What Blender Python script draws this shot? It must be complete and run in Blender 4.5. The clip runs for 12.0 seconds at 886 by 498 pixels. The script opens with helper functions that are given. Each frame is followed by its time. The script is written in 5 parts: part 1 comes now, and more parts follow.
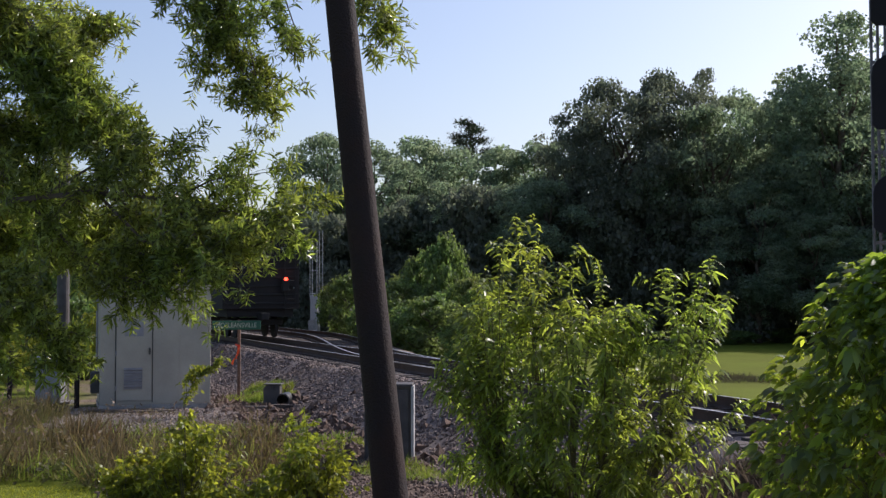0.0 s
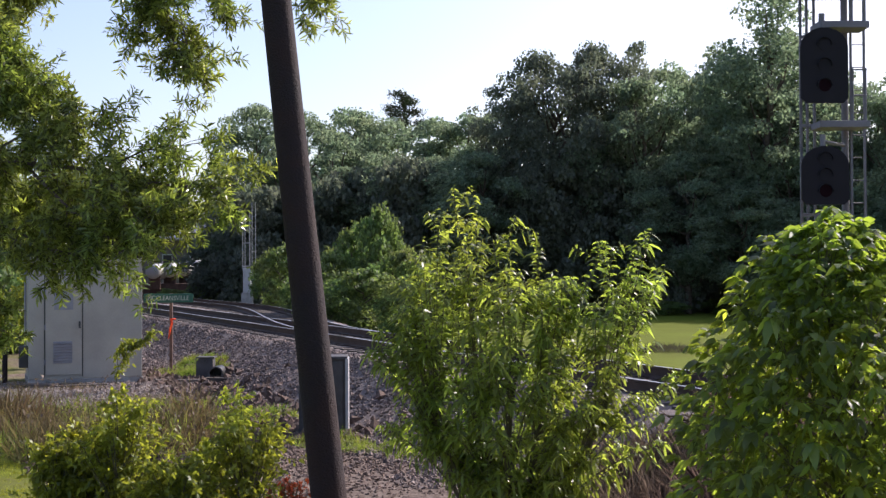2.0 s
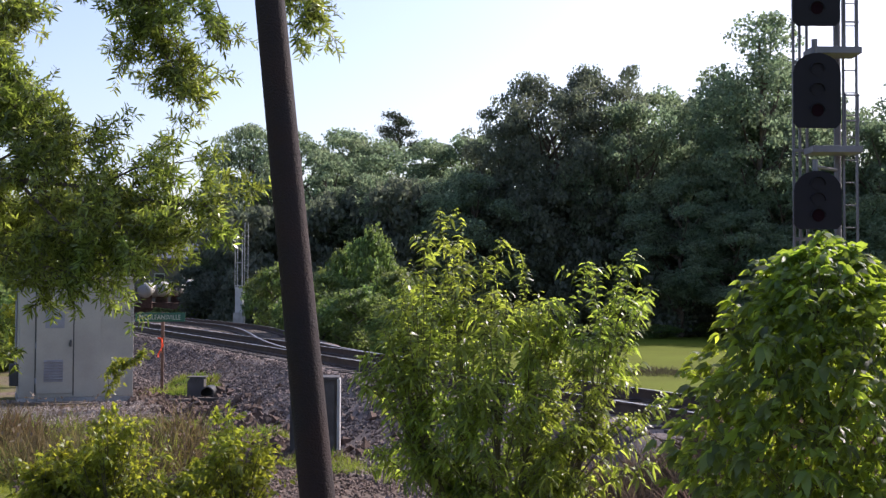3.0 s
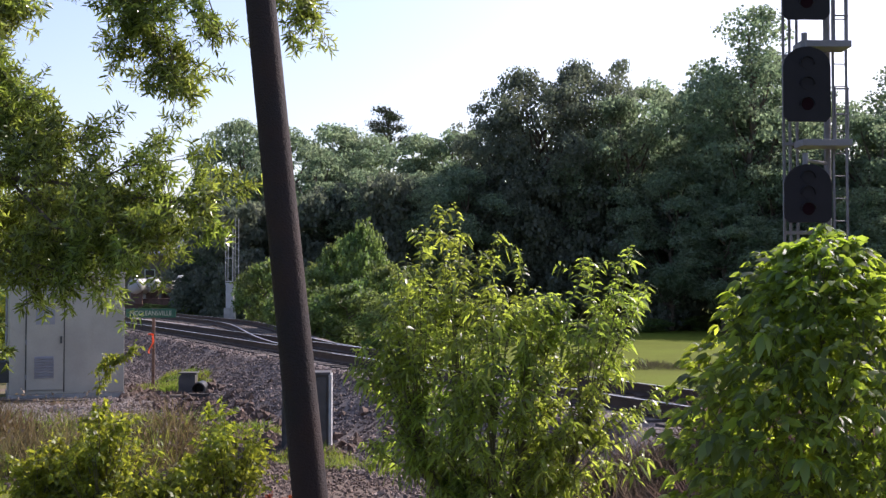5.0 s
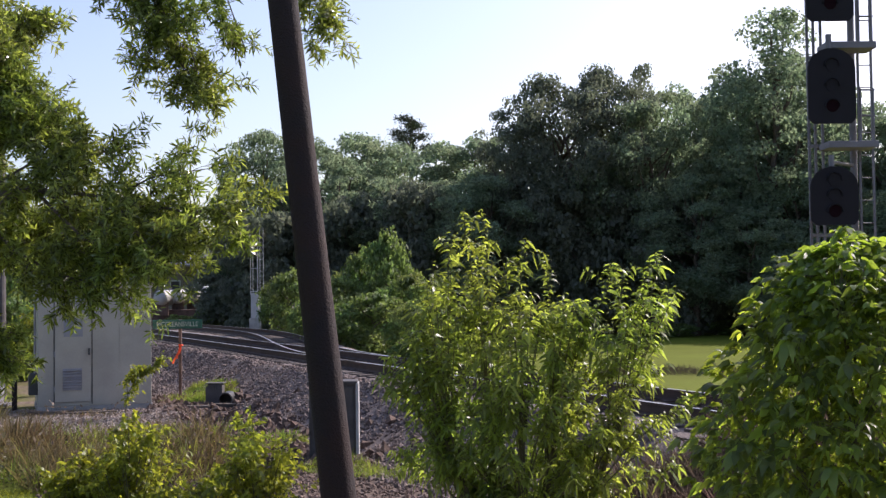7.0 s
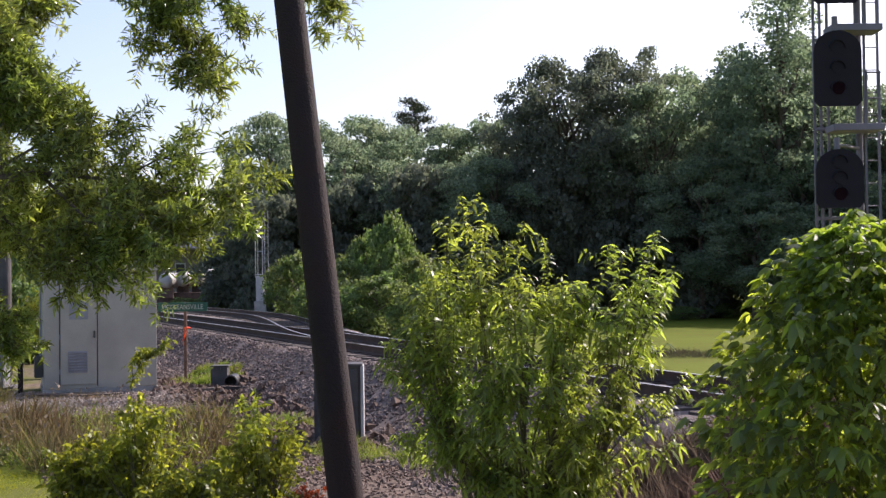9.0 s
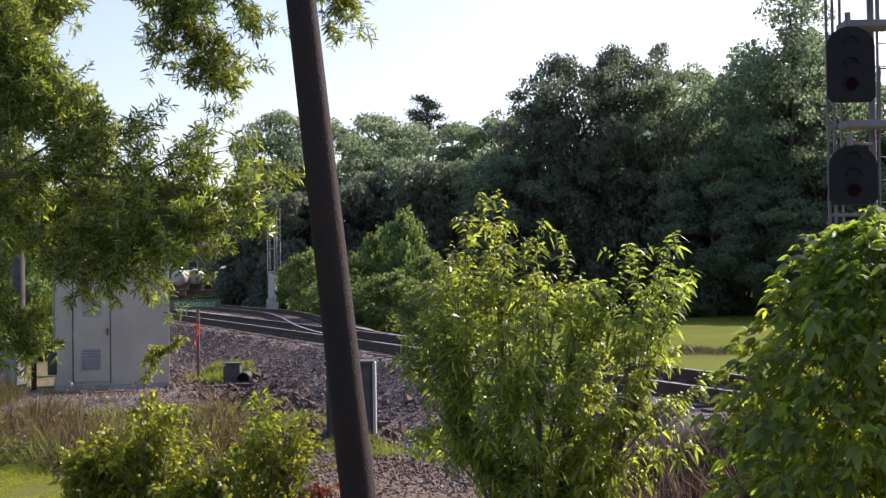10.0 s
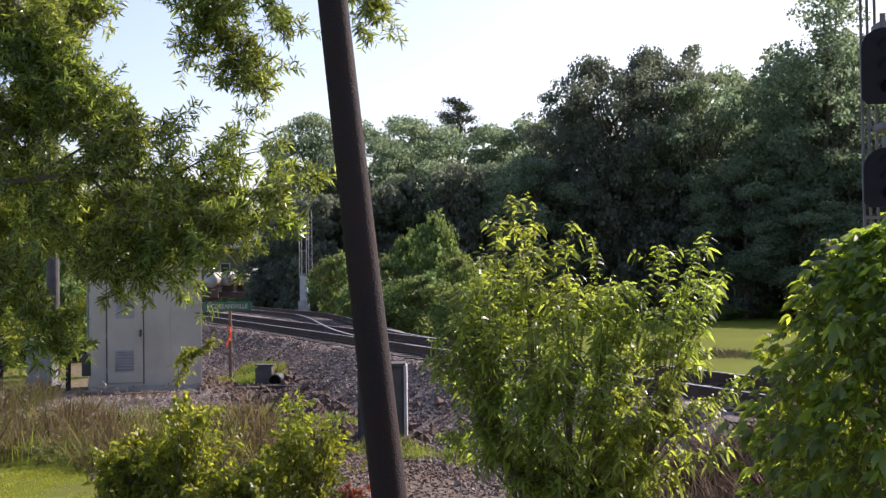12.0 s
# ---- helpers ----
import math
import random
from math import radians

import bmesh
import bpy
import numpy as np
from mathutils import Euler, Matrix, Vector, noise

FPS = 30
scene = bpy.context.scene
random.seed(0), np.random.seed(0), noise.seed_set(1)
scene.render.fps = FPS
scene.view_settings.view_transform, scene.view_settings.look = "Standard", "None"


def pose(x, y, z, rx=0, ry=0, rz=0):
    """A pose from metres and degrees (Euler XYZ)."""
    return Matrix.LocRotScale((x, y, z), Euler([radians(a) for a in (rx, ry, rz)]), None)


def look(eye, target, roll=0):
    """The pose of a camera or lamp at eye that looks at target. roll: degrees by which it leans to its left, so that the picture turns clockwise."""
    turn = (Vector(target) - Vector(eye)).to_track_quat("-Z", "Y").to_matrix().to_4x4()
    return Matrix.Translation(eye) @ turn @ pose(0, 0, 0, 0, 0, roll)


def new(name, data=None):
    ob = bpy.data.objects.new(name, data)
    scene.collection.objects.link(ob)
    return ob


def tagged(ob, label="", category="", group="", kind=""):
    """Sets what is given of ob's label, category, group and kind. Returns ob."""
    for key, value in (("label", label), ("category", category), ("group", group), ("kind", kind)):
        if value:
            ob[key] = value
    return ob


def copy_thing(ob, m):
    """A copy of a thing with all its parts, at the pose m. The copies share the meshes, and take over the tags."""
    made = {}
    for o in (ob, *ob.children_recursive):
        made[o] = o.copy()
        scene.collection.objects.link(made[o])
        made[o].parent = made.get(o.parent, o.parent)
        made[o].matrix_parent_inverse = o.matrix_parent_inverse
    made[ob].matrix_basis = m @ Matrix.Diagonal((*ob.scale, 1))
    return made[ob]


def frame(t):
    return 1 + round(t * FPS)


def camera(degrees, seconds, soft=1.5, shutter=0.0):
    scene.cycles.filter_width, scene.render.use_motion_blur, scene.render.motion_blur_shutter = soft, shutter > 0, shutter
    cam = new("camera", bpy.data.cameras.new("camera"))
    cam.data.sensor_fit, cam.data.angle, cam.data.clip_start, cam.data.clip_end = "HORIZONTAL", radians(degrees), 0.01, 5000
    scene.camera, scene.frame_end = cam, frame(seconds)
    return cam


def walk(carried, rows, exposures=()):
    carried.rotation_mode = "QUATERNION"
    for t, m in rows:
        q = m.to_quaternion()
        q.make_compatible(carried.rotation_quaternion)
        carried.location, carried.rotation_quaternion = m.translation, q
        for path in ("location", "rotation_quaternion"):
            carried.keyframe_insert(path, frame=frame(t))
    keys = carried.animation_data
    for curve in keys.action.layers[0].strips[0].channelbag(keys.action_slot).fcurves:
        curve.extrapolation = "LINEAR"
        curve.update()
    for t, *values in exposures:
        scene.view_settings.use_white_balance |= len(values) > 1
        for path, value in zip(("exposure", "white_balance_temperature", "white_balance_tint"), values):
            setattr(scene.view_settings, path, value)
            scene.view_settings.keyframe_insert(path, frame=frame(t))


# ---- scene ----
cam = camera(40.0, 12.0, soft=1.4)
# seconds, sideways shift, eye height, turn to the right, tilt up, lean
PATH = [
    (0.0, 0.025, 2.570, -2.690, 2.375, -0.077), (0.5, 0.024, 2.570, -0.950, 1.101, -0.062),
    (1.0, 0.022, 2.570, 0.146, 2.503, -0.018), (1.5, 0.019, 2.570, 0.703, 2.180, 0.249),
    (2.0, 0.015, 2.570, 0.426, 1.049, -0.236), (2.5, 0.012, 2.570, -0.020, 1.702, 0.000),
    (3.0, 0.010, 2.570, 0.772, 2.054, 0.234), (4.8, 0.003, 2.570, 0.508, 1.945, -0.161),
    (5.0, 0.002, 2.570, 1.213, 1.808, 0.000), (5.5, 0.000, 2.570, 3.920, 2.160, -0.043),
    (6.0, -0.007, 2.570, 1.844, 1.895, -0.429), (6.5, -0.013, 2.570, 1.373, 1.538, -0.685),
    (7.0, -0.020, 2.570, 0.106, 2.172, -0.726), (7.5, -0.020, 2.570, -0.072, 1.893, -0.810),
    (7.7, -0.020, 2.570, -0.055, 1.707, -0.680), (9.3, -0.020, 2.570, -0.181, 1.149, -0.745),
    (9.5, -0.020, 2.570, -0.494, 0.919, -0.980), (10.0, -0.020, 2.570, -0.688, 1.248, -0.760),
    (10.5, -0.020, 2.570, -2.067, 1.357, -0.855), (11.0, -0.020, 2.570, -2.059, 1.489, -0.714),
    (11.5, -0.020, 2.570, -2.628, 1.025, -0.552), (12.0, -0.020, 2.570, -2.157, 1.381, -0.677),
]


def eye_pose(x, z, turn, tilt, lean):
    a, b = radians(turn), radians(tilt)
    return look((x, 0, z), (x + math.sin(a) * math.cos(b), math.cos(a) * math.cos(b), z + math.sin(b)), lean)


walk(cam, [(t, eye_pose(*r)) for t, *r in PATH],
     exposures=[(0.0, 0.22, 6200, 19), (0.5, 0.36, 6200, 20), (1.0, 0.72, 6250, 20), (1.5, 0.7, 6200, 22), (3.0, 0.7, 6200, 23), (5.0, 0.76, 6200, 24), (5.5, 0.8, 6200, 24), (6.3, 0.66, 6250, 24), (7.5, 0.62, 6300, 24), (9.3, 0.78, 6450, 24), (12.0, 0.8, 6500, 24)])

# ---- light ----
SUN_TURN, SUN_HIGH = radians(50), radians(37)   # to the right of the view, above the horizon
world = bpy.data.worlds.new("sky")
scene.world = world
world.use_nodes = True
wn = world.node_tree.nodes
sky = wn.new("ShaderNodeTexSky")
sky.sky_type, sky.sun_disc = "NISHITA", False
sky.sun_elevation, sky.sun_rotation = SUN_HIGH, SUN_TURN
sky.air_density, sky.dust_density, sky.ozone_density = 1.0, 2.0, 1.1
wn["Background"].inputs[1].default_value = 0.128
world.node_tree.links.new(sky.outputs[0], wn["Background"].inputs[0])
sun = new("sun", bpy.data.lights.new("sun", "SUN"))
sun.data.energy, sun.data.angle, sun.data.color = 4.0, radians(0.6), (1.0, 0.93, 0.80)
sun_way = Vector((math.sin(SUN_TURN) * math.cos(SUN_HIGH), math.cos(SUN_TURN) * math.cos(SUN_HIGH), math.sin(SUN_HIGH)))
sun.matrix_world = look(sun_way * 50, (0, 0, 0))


# ---- materials ----
def material(name, color, rough=0.8, metal=0.0, vary=0.25, scale=6.0, fine=60.0, bump=0.2, second=None, island=0.0, obj_random=0.0):
    """Two scales of noise on a base colour, with bump; island or obj_random vary piece by piece."""
    m = bpy.data.materials.new(name)
    m.use_nodes = True
    n, l = m.node_tree.nodes, m.node_tree.links
    b = n["Principled BSDF"]
    b.inputs["Roughness"].default_value, b.inputs["Metallic"].default_value = rough, metal
    pos = n.new("ShaderNodeNewGeometry") if not obj_random else n.new("ShaderNodeTexCoord")
    out = pos.outputs["Position"] if not obj_random else pos.outputs["Object"]
    big, small = n.new("ShaderNodeTexNoise"), n.new("ShaderNodeTexNoise")
    for t, s, d in ((big, scale, 4), (small, fine, 3)):
        t.inputs["Scale"].default_value, t.inputs["Detail"].default_value = s, d
        l.new(out, t.inputs["Vector"])
    ramp = n.new("ShaderNodeValToRGB")
    second = second or tuple(c * (1 - vary * 1.6) for c in color)
    ramp.color_ramp.elements[0].position, ramp.color_ramp.elements[1].position = 0.34, 0.66
    ramp.color_ramp.elements[0].color, ramp.color_ramp.elements[1].color = (*second, 1), (*color, 1)
    l.new(big.outputs["Fac"], ramp.inputs["Fac"])
    hsv = n.new("ShaderNodeHueSaturation")
    l.new(ramp.outputs["Color"], hsv.inputs["Color"])
    val = n.new("ShaderNodeMapRange")
    val.inputs["To Min"].default_value, val.inputs["To Max"].default_value = 1 - vary, 1 + vary
    l.new(small.outputs["Fac"], val.inputs["Value"])
    last = val.outputs["Result"]
    if island or obj_random:
        src = n.new("ShaderNodeNewGeometry").outputs["Random Per Island"] if island else n.new("ShaderNodeObjectInfo").outputs["Random"]
        mr = n.new("ShaderNodeMapRange")
        k = island or obj_random
        mr.inputs["To Min"].default_value, mr.inputs["To Max"].default_value = 1 - k, 1 + k
        l.new(src, mr.inputs["Value"])
        mul = n.new("ShaderNodeMath")
        mul.operation = "MULTIPLY"
        l.new(last, mul.inputs[0]), l.new(mr.outputs["Result"], mul.inputs[1])
        last = mul.outputs[0]
    l.new(last, hsv.inputs["Value"])
    l.new(hsv.outputs["Color"], b.inputs["Base Color"])
    if bump:
        bp = n.new("ShaderNodeBump")
        bp.inputs["Strength"].default_value, bp.inputs["Distance"].default_value = bump, 0.02
        l.new(small.outputs["Fac"], bp.inputs["Height"])
        l.new(bp.outputs["Normal"], b.inputs["Normal"])
    return m


def leaf_material(name, color, glow, rough=0.45, clear=0.5, spread=0.35, hue=0.03, shine=0.5):
    """A leaf: gloss over a diffuse upper side, and light that passes through."""
    m = bpy.data.materials.new(name)
    m.use_nodes = True
    n, l = m.node_tree.nodes, m.node_tree.links
    b = n["Principled BSDF"]
    b.inputs["Roughness"].default_value, b.inputs["Specular IOR Level"].default_value = rough, shine
    tr, mix = n.new("ShaderNodeBsdfTranslucent"), n.new("ShaderNodeMixShader")
    geo = n.new("ShaderNodeNewGeometry")
    noise_t = n.new("ShaderNodeTexNoise")
    noise_t.inputs["Scale"].default_value = 0.7
    l.new(geo.outputs["Position"], noise_t.inputs["Vector"])
    mr, hr = n.new("ShaderNodeMapRange"), n.new("ShaderNodeMapRange")
    mr.inputs["To Min"].default_value, mr.inputs["To Max"].default_value = 1 - spread, 1 + spread
    hr.inputs["From Min"].default_value, hr.inputs["From Max"].default_value = 0.3, 0.7
    hr.inputs["To Min"].default_value, hr.inputs["To Max"].default_value = 0.5 - hue, 0.5 + hue
    l.new(geo.outputs["Random Per Island"], mr.inputs["Value"])
    l.new(noise_t.outputs["Fac"], hr.inputs["Value"])
    for col, sock in ((color, b.inputs["Base Color"]), (glow, tr.inputs["Color"])):
        h = n.new("ShaderNodeHueSaturation")
        h.inputs["Color"].default_value = (*col, 1)
        l.new(mr.outputs["Result"], h.inputs["Value"]), l.new(hr.outputs["Result"], h.inputs["Hue"])
        l.new(h.outputs["Color"], sock)
    mix.inputs["Fac"].default_value = clear
    l.new(b.outputs[0], mix.inputs[1]), l.new(tr.outputs[0], mix.inputs[2])
    l.new(mix.outputs[0], n["Material Output"].inputs["Surface"])
    return m


def glowing(name, color, strength):
    m = bpy.data.materials.new(name)
    m.use_nodes = True
    b = m.node_tree.nodes["Principled BSDF"]
    b.inputs["Base Color"].default_value = (*color, 1)
    b.inputs["Roughness"].default_value, b.inputs["Specular IOR Level"].default_value = 0.9, 0.1
    b.inputs["Emission Color"].default_value, b.inputs["Emission Strength"].default_value = (*color, 1), strength
    return m


# Greyed and lifted towards blue: haze put into both far leaf colours.
M_FAR_HAZED = leaf_material("far_hazed_leaf", (0.130, 0.168, 0.122), (0.30, 0.40, 0.22), 0.85, 0.48, 0.3, 0.03, 0.2)
# Darker leaf for oak and understory: their shade put into the colour.
M_FAR_SHADED = leaf_material("far_shaded_leaf", (0.130, 0.145, 0.118), (0.22, 0.26, 0.16), 0.85, 0.42, 0.25, 0.03, 0.15)
M_PINE = leaf_material("pine_needle", (0.030, 0.045, 0.020), (0.04, 0.06, 0.015), 0.6, 0.2)
M_MID = leaf_material("mid_leaf", (0.100, 0.140, 0.052), (0.24, 0.34, 0.08), 0.6, 0.45)
M_OAK = leaf_material("willow_oak_leaf", (0.084, 0.114, 0.043), (0.41, 0.50, 0.07), 0.26, 0.43, 0.65, 0.02)
M_SAP = leaf_material("sapling_leaf", (0.088, 0.122, 0.036), (0.46, 0.58, 0.07), 0.38, 0.50, 0.45, 0.015)
M_BROAD = leaf_material("broad_leaf", (0.072, 0.104, 0.040), (0.46, 0.60, 0.05), 0.5, 0.46, 0.5, 0.015)
M_LOW = leaf_material("low_shrub_leaf", (0.12, 0.155, 0.03), (0.46, 0.49, 0.04), 0.45, 0.5, 0.35, 0.015)
M_HERB = leaf_material("herb_leaf", (0.095, 0.092, 0.040), (0.20, 0.19, 0.05), 0.6, 0.4, 0.55, 0.05)
M_LAWN = leaf_material("lawn_blade", (0.24, 0.25, 0.02), (0.48, 0.50, 0.03), 0.6, 0.4, 0.25, 0.01)
M_RUST_LEAF = leaf_material("rust_leaf", (0.25, 0.06, 0.02), (0.45, 0.10, 0.02), 0.5, 0.4)
M_WEED = leaf_material("dry_weed", (0.130, 0.105, 0.052), (0.20, 0.160, 0.065), 0.7, 0.4)
M_WEED_RED = leaf_material("brown_weed", (0.15, 0.115, 0.085), (0.20, 0.15, 0.11), 0.7, 0.4)
M_STRIP_BLADE = leaf_material("dark_strip_blade", (0.085, 0.075, 0.045), (0.10, 0.09, 0.05), 0.8, 0.3)
M_GRASS = leaf_material("grass_blade", (0.13, 0.17, 0.035), (0.30, 0.38, 0.05), 0.5, 0.45)
M_BARK = material("bark", (0.13, 0.10, 0.075), 0.9, 0, 0.3, 5, 40, 0.6)
M_STEM = material("green_stem", (0.12, 0.11, 0.05), 0.7, 0, 0.2, 8, 60, 0.2)
M_POLE = material("creosoted_wood", (0.024, 0.011, 0.010), 0.9, 0, 0.3, 2.5, 50, 0.6, (0.015, 0.010, 0.012))
M_GREY_PAINT = material("grey_paint", (0.43, 0.40, 0.335), 0.6, 0, 0.08, 1.2, 25, 0.06, (0.34, 0.315, 0.265))
M_GALV = material("galvanised_steel", (0.19, 0.185, 0.20), 0.6, 0.3, 0.12, 3, 40, 0.08)
# Paler than the mast steel; on the relay case it paints the sunlit edge.
M_PALE_METAL = material("pale_metal_grey", (0.46, 0.46, 0.46), 0.6, 0.2, 0.1, 3, 40, 0.05)
M_SIGNAL_BLACK = material("black_signal_paint", (0.010, 0.009, 0.013), 0.9, 0, 0.15, 4, 50, 0.05)
M_VENT = material("vent_metal", (0.30, 0.30, 0.33), 0.5, 0.3, 0.1, 5, 40, 0.05)
M_CASE = material("weathered_case_paint", (0.09, 0.083, 0.083), 0.7, 0.1, 0.2, 5, 40, 0.1)
M_SEAM = material("dark_seam", (0.07, 0.07, 0.065), 0.8, 0, 0.1, 5, 40, 0.0)
M_RAIL = material("rusty_rail", (0.095, 0.060, 0.045), 0.7, 0.3, 0.25, 3, 40, 0.2)
M_RAIL_TOP = material("polished_rail_head", (0.46, 0.45, 0.45), 0.42, 1.0, 0.08, 2, 40, 0.03)
M_TIE = material("weathered_tie", (0.12, 0.098, 0.085), 0.9, 0, 0.3, 4, 40, 0.5, obj_random=0.3)
M_BALLAST = material("ballast", (0.175, 0.138, 0.120), 0.95, 0, 0.4, 1.2, 22, 0.9, (0.13, 0.105, 0.098))
M_STONE = material("ballast_stone", (0.205, 0.158, 0.136), 0.9, 0, 0.2, 0.7, 40, 0.3, (0.125, 0.095, 0.085), island=0.55)
M_PALE_STONE = material("pale_gravel", (0.28, 0.24, 0.21), 0.9, 0, 0.2, 0.9, 40, 0.3, (0.22, 0.18, 0.155), island=0.4)
M_BROWN_STONE = material("brown_gravel", (0.20, 0.145, 0.115), 0.95, 0, 0.25, 0.8, 40, 0.3, (0.11, 0.075, 0.06), island=0.5)
M_SIGN = material("green_sign", (0.006, 0.085, 0.058), 0.55, 0, 0.1, 3, 40, 0.03)
M_LETTER = material("white_letter", (0.36, 0.42, 0.39), 0.6, 0, 0.05, 3, 40, 0)
M_SIGNPOST = material("rusty_post", (0.16, 0.10, 0.08), 0.8, 0.2, 0.25, 5, 40, 0.2)
M_ORANGE = leaf_material("orange_ribbon", (0.75, 0.10, 0.04), (0.80, 0.14, 0.04), 0.6, 0.4, 0.1, 0.0)
M_CAR = material("dark_car_paint", (0.018, 0.014, 0.014), 0.8, 0, 0.2, 1.5, 20, 0.1)
M_CAR_BLACK = material("underframe_black", (0.020, 0.019, 0.019), 0.8, 0, 0.2, 3, 30, 0.2)
M_RED_LAMP = glowing("red_marker_glow", (1.0, 0.035, 0.015), 9.0)
M_RED_DIM = glowing("red_signal_glow", (0.010, 0.003, 0.005), 0.02)
M_TANK = material("white_tank_paint", (0.45, 0.44, 0.42), 0.5, 0, 0.06, 1.5, 20, 0.03)
M_ROOF = material("blue_grey_roof", (0.13, 0.145, 0.19), 0.6, 0.1, 0.1, 1, 15, 0.1)
M_SIDING = material("pale_siding", (0.14, 0.13, 0.115), 0.8, 0, 0.1, 1, 15, 0.1)
M_RUBBER = material("black_pipe", (0.02, 0.02, 0.022), 0.5, 0, 0.15, 5, 40, 0.1)
M_CONCRETE = material("concrete", (0.38, 0.37, 0.35), 0.9, 0, 0.2, 3, 40, 0.4)
M_DIRT = material("dirt_clod", (0.13, 0.085, 0.065), 0.95, 0, 0.3, 3, 30, 0.7, island=0.3)


# ---- track line ----
T0, TWAY = Vector((3.78, 16.30, 0)), Vector((-0.3929, 0.9196, 0)).normalized()
TRIGHT = Vector((TWAY.y, -TWAY.x, 0))
RAIL_TOP, TIE_TOP = 1.08, 0.90


def along(s, p, z=0.0):
    return T0 + TWAY * s + TRIGHT * p + Vector((0, 0, z))


def across(x, y):
    d = Vector((x, y, 0)) - T0
    return d.dot(TWAY), d.dot(TRIGHT)


def siding(s):
    """How far the second track lies to the right of the first."""
    u = min(1, max(0, (s - 13) / 30))
    return 4.1 * u * u * (3 - 2 * u)


def bed_height(s, p):
    r = siding(s)
    if p < -1.75:
        u = min(1, (-1.75 - p) / 1.7)
        return 0.86 - 0.90 * (u * (1.25 - 0.25 * u))
    if p > 1.75 + r:
        u = min(1, (p - 1.75 - r) / 2.2)
        return 0.86 - 0.92 * u
    return 0.86


def ground_height(x, y):
    s, p = across(x, y)
    return max(0.0, bed_height(s, p)) if -70 < s < 160 else 0.0


# ---- mesh helpers ----
def mesh_of(name, verts, faces, mat, mats=None, index=None, smooth=False):
    me = bpy.data.meshes.new(name)
    me.from_pydata([tuple(v) for v in verts], [], faces)
    me.materials.append(mat)
    for m in mats or ():
        me.materials.append(m)
    if index is not None:
        me.polygons.foreach_set("material_index", index)
    if smooth:
        me.polygons.foreach_set("use_smooth", [True] * len(me.polygons))
    return me


def part(name, bm, mat, parent=None, label="", smooth=False):
    """Links a bmesh as one mesh object under a thing or a part."""
    me = bpy.data.meshes.new(name)
    if smooth:
        for f in bm.faces:
            f.smooth = True
    bm.to_mesh(me)
    bm.free()
    me.materials.append(mat)
    ob = new(name, me)
    ob.parent = parent
    return tagged(ob, label)


def part_mesh(name, me, parent=None, label="", m=None):
    ob = new(name, me)
    ob.parent = parent
    if m is not None:
        ob.matrix_basis = m
    return tagged(ob, label)


def thing(name, m, label, category, group="", kind=""):
    ob = new(name)
    ob.empty_display_size = 0.2
    ob.matrix_basis = m
    return tagged(ob, label, category, group, kind)


def add_box(bm, size, m, bevel=0.0):
    r = bmesh.ops.create_cube(bm, size=1.0, matrix=m @ Matrix.Diagonal((*size, 1)))
    if bevel:
        es = list({e for v in r["verts"] for e in v.link_edges})
        bmesh.ops.bevel(bm, geom=es, offset=bevel, segments=2, affect="EDGES", profile=0.6)


def box(size, m=None, bevel=0.0):
    bm = bmesh.new()
    add_box(bm, size, m or Matrix(), bevel)
    return bm


def add_rod(bm, a, b, r1, r2=None, sides=8):
    a, b = Vector(a), Vector(b)
    q = (b - a).to_track_quat("Z", "Y").to_matrix().to_4x4()
    m = Matrix.Translation((a + b) / 2) @ q
    bmesh.ops.create_cone(bm, cap_ends=True, segments=sides, radius1=r1, radius2=r1 if r2 is None else r2,
                          depth=(b - a).length, matrix=m)


def rod(a, b, r1, r2=None, sides=8):
    bm = bmesh.new()
    add_rod(bm, a, b, r1, r2, sides)
    return bm


def plate(outline, thick, m):
    """A flat outline in x and z, given a thickness along y."""
    bm = bmesh.new()
    f = bm.faces.new([bm.verts.new((x, 0, z)) for x, z in outline])
    r = bmesh.ops.extrude_face_region(bm, geom=[f])
    bmesh.ops.translate(bm, vec=(0, thick, 0), verts=[v for v in r["geom"] if isinstance(v, bmesh.types.BMVert)])
    bmesh.ops.recalc_face_normals(bm, faces=bm.faces)
    bm.transform(m)
    return bm


def tubes(lines, sides=6):
    """Tapered tubes along polylines: each (points, first radius, last radius)."""
    V, F = [], []
    for pts, r1, r2 in lines:
        pts = [Vector(p) for p in pts]
        base, k = len(V), len(pts)
        for i, p in enumerate(pts):
            d = (pts[min(i + 1, k - 1)] - pts[max(i - 1, 0)]).normalized()
            u = d.orthogonal().normalized()
            w = d.cross(u)
            r = r1 + (r2 - r1) * i / (k - 1)
            V += [p + (u * math.cos(a) + w * math.sin(a)) * r for a in (math.tau * j / sides for j in range(sides))]
        for i in range(k - 1):
            for j in range(sides):
                a, b = base + i * sides + j, base + i * sides + (j + 1) % sides
                F.append((a, b, b + sides, a + sides))
        F.append(tuple(range(base + sides - 1, base - 1, -1)))
        F.append(tuple(base + (k - 1) * sides + j for j in range(sides)))
    return V, F


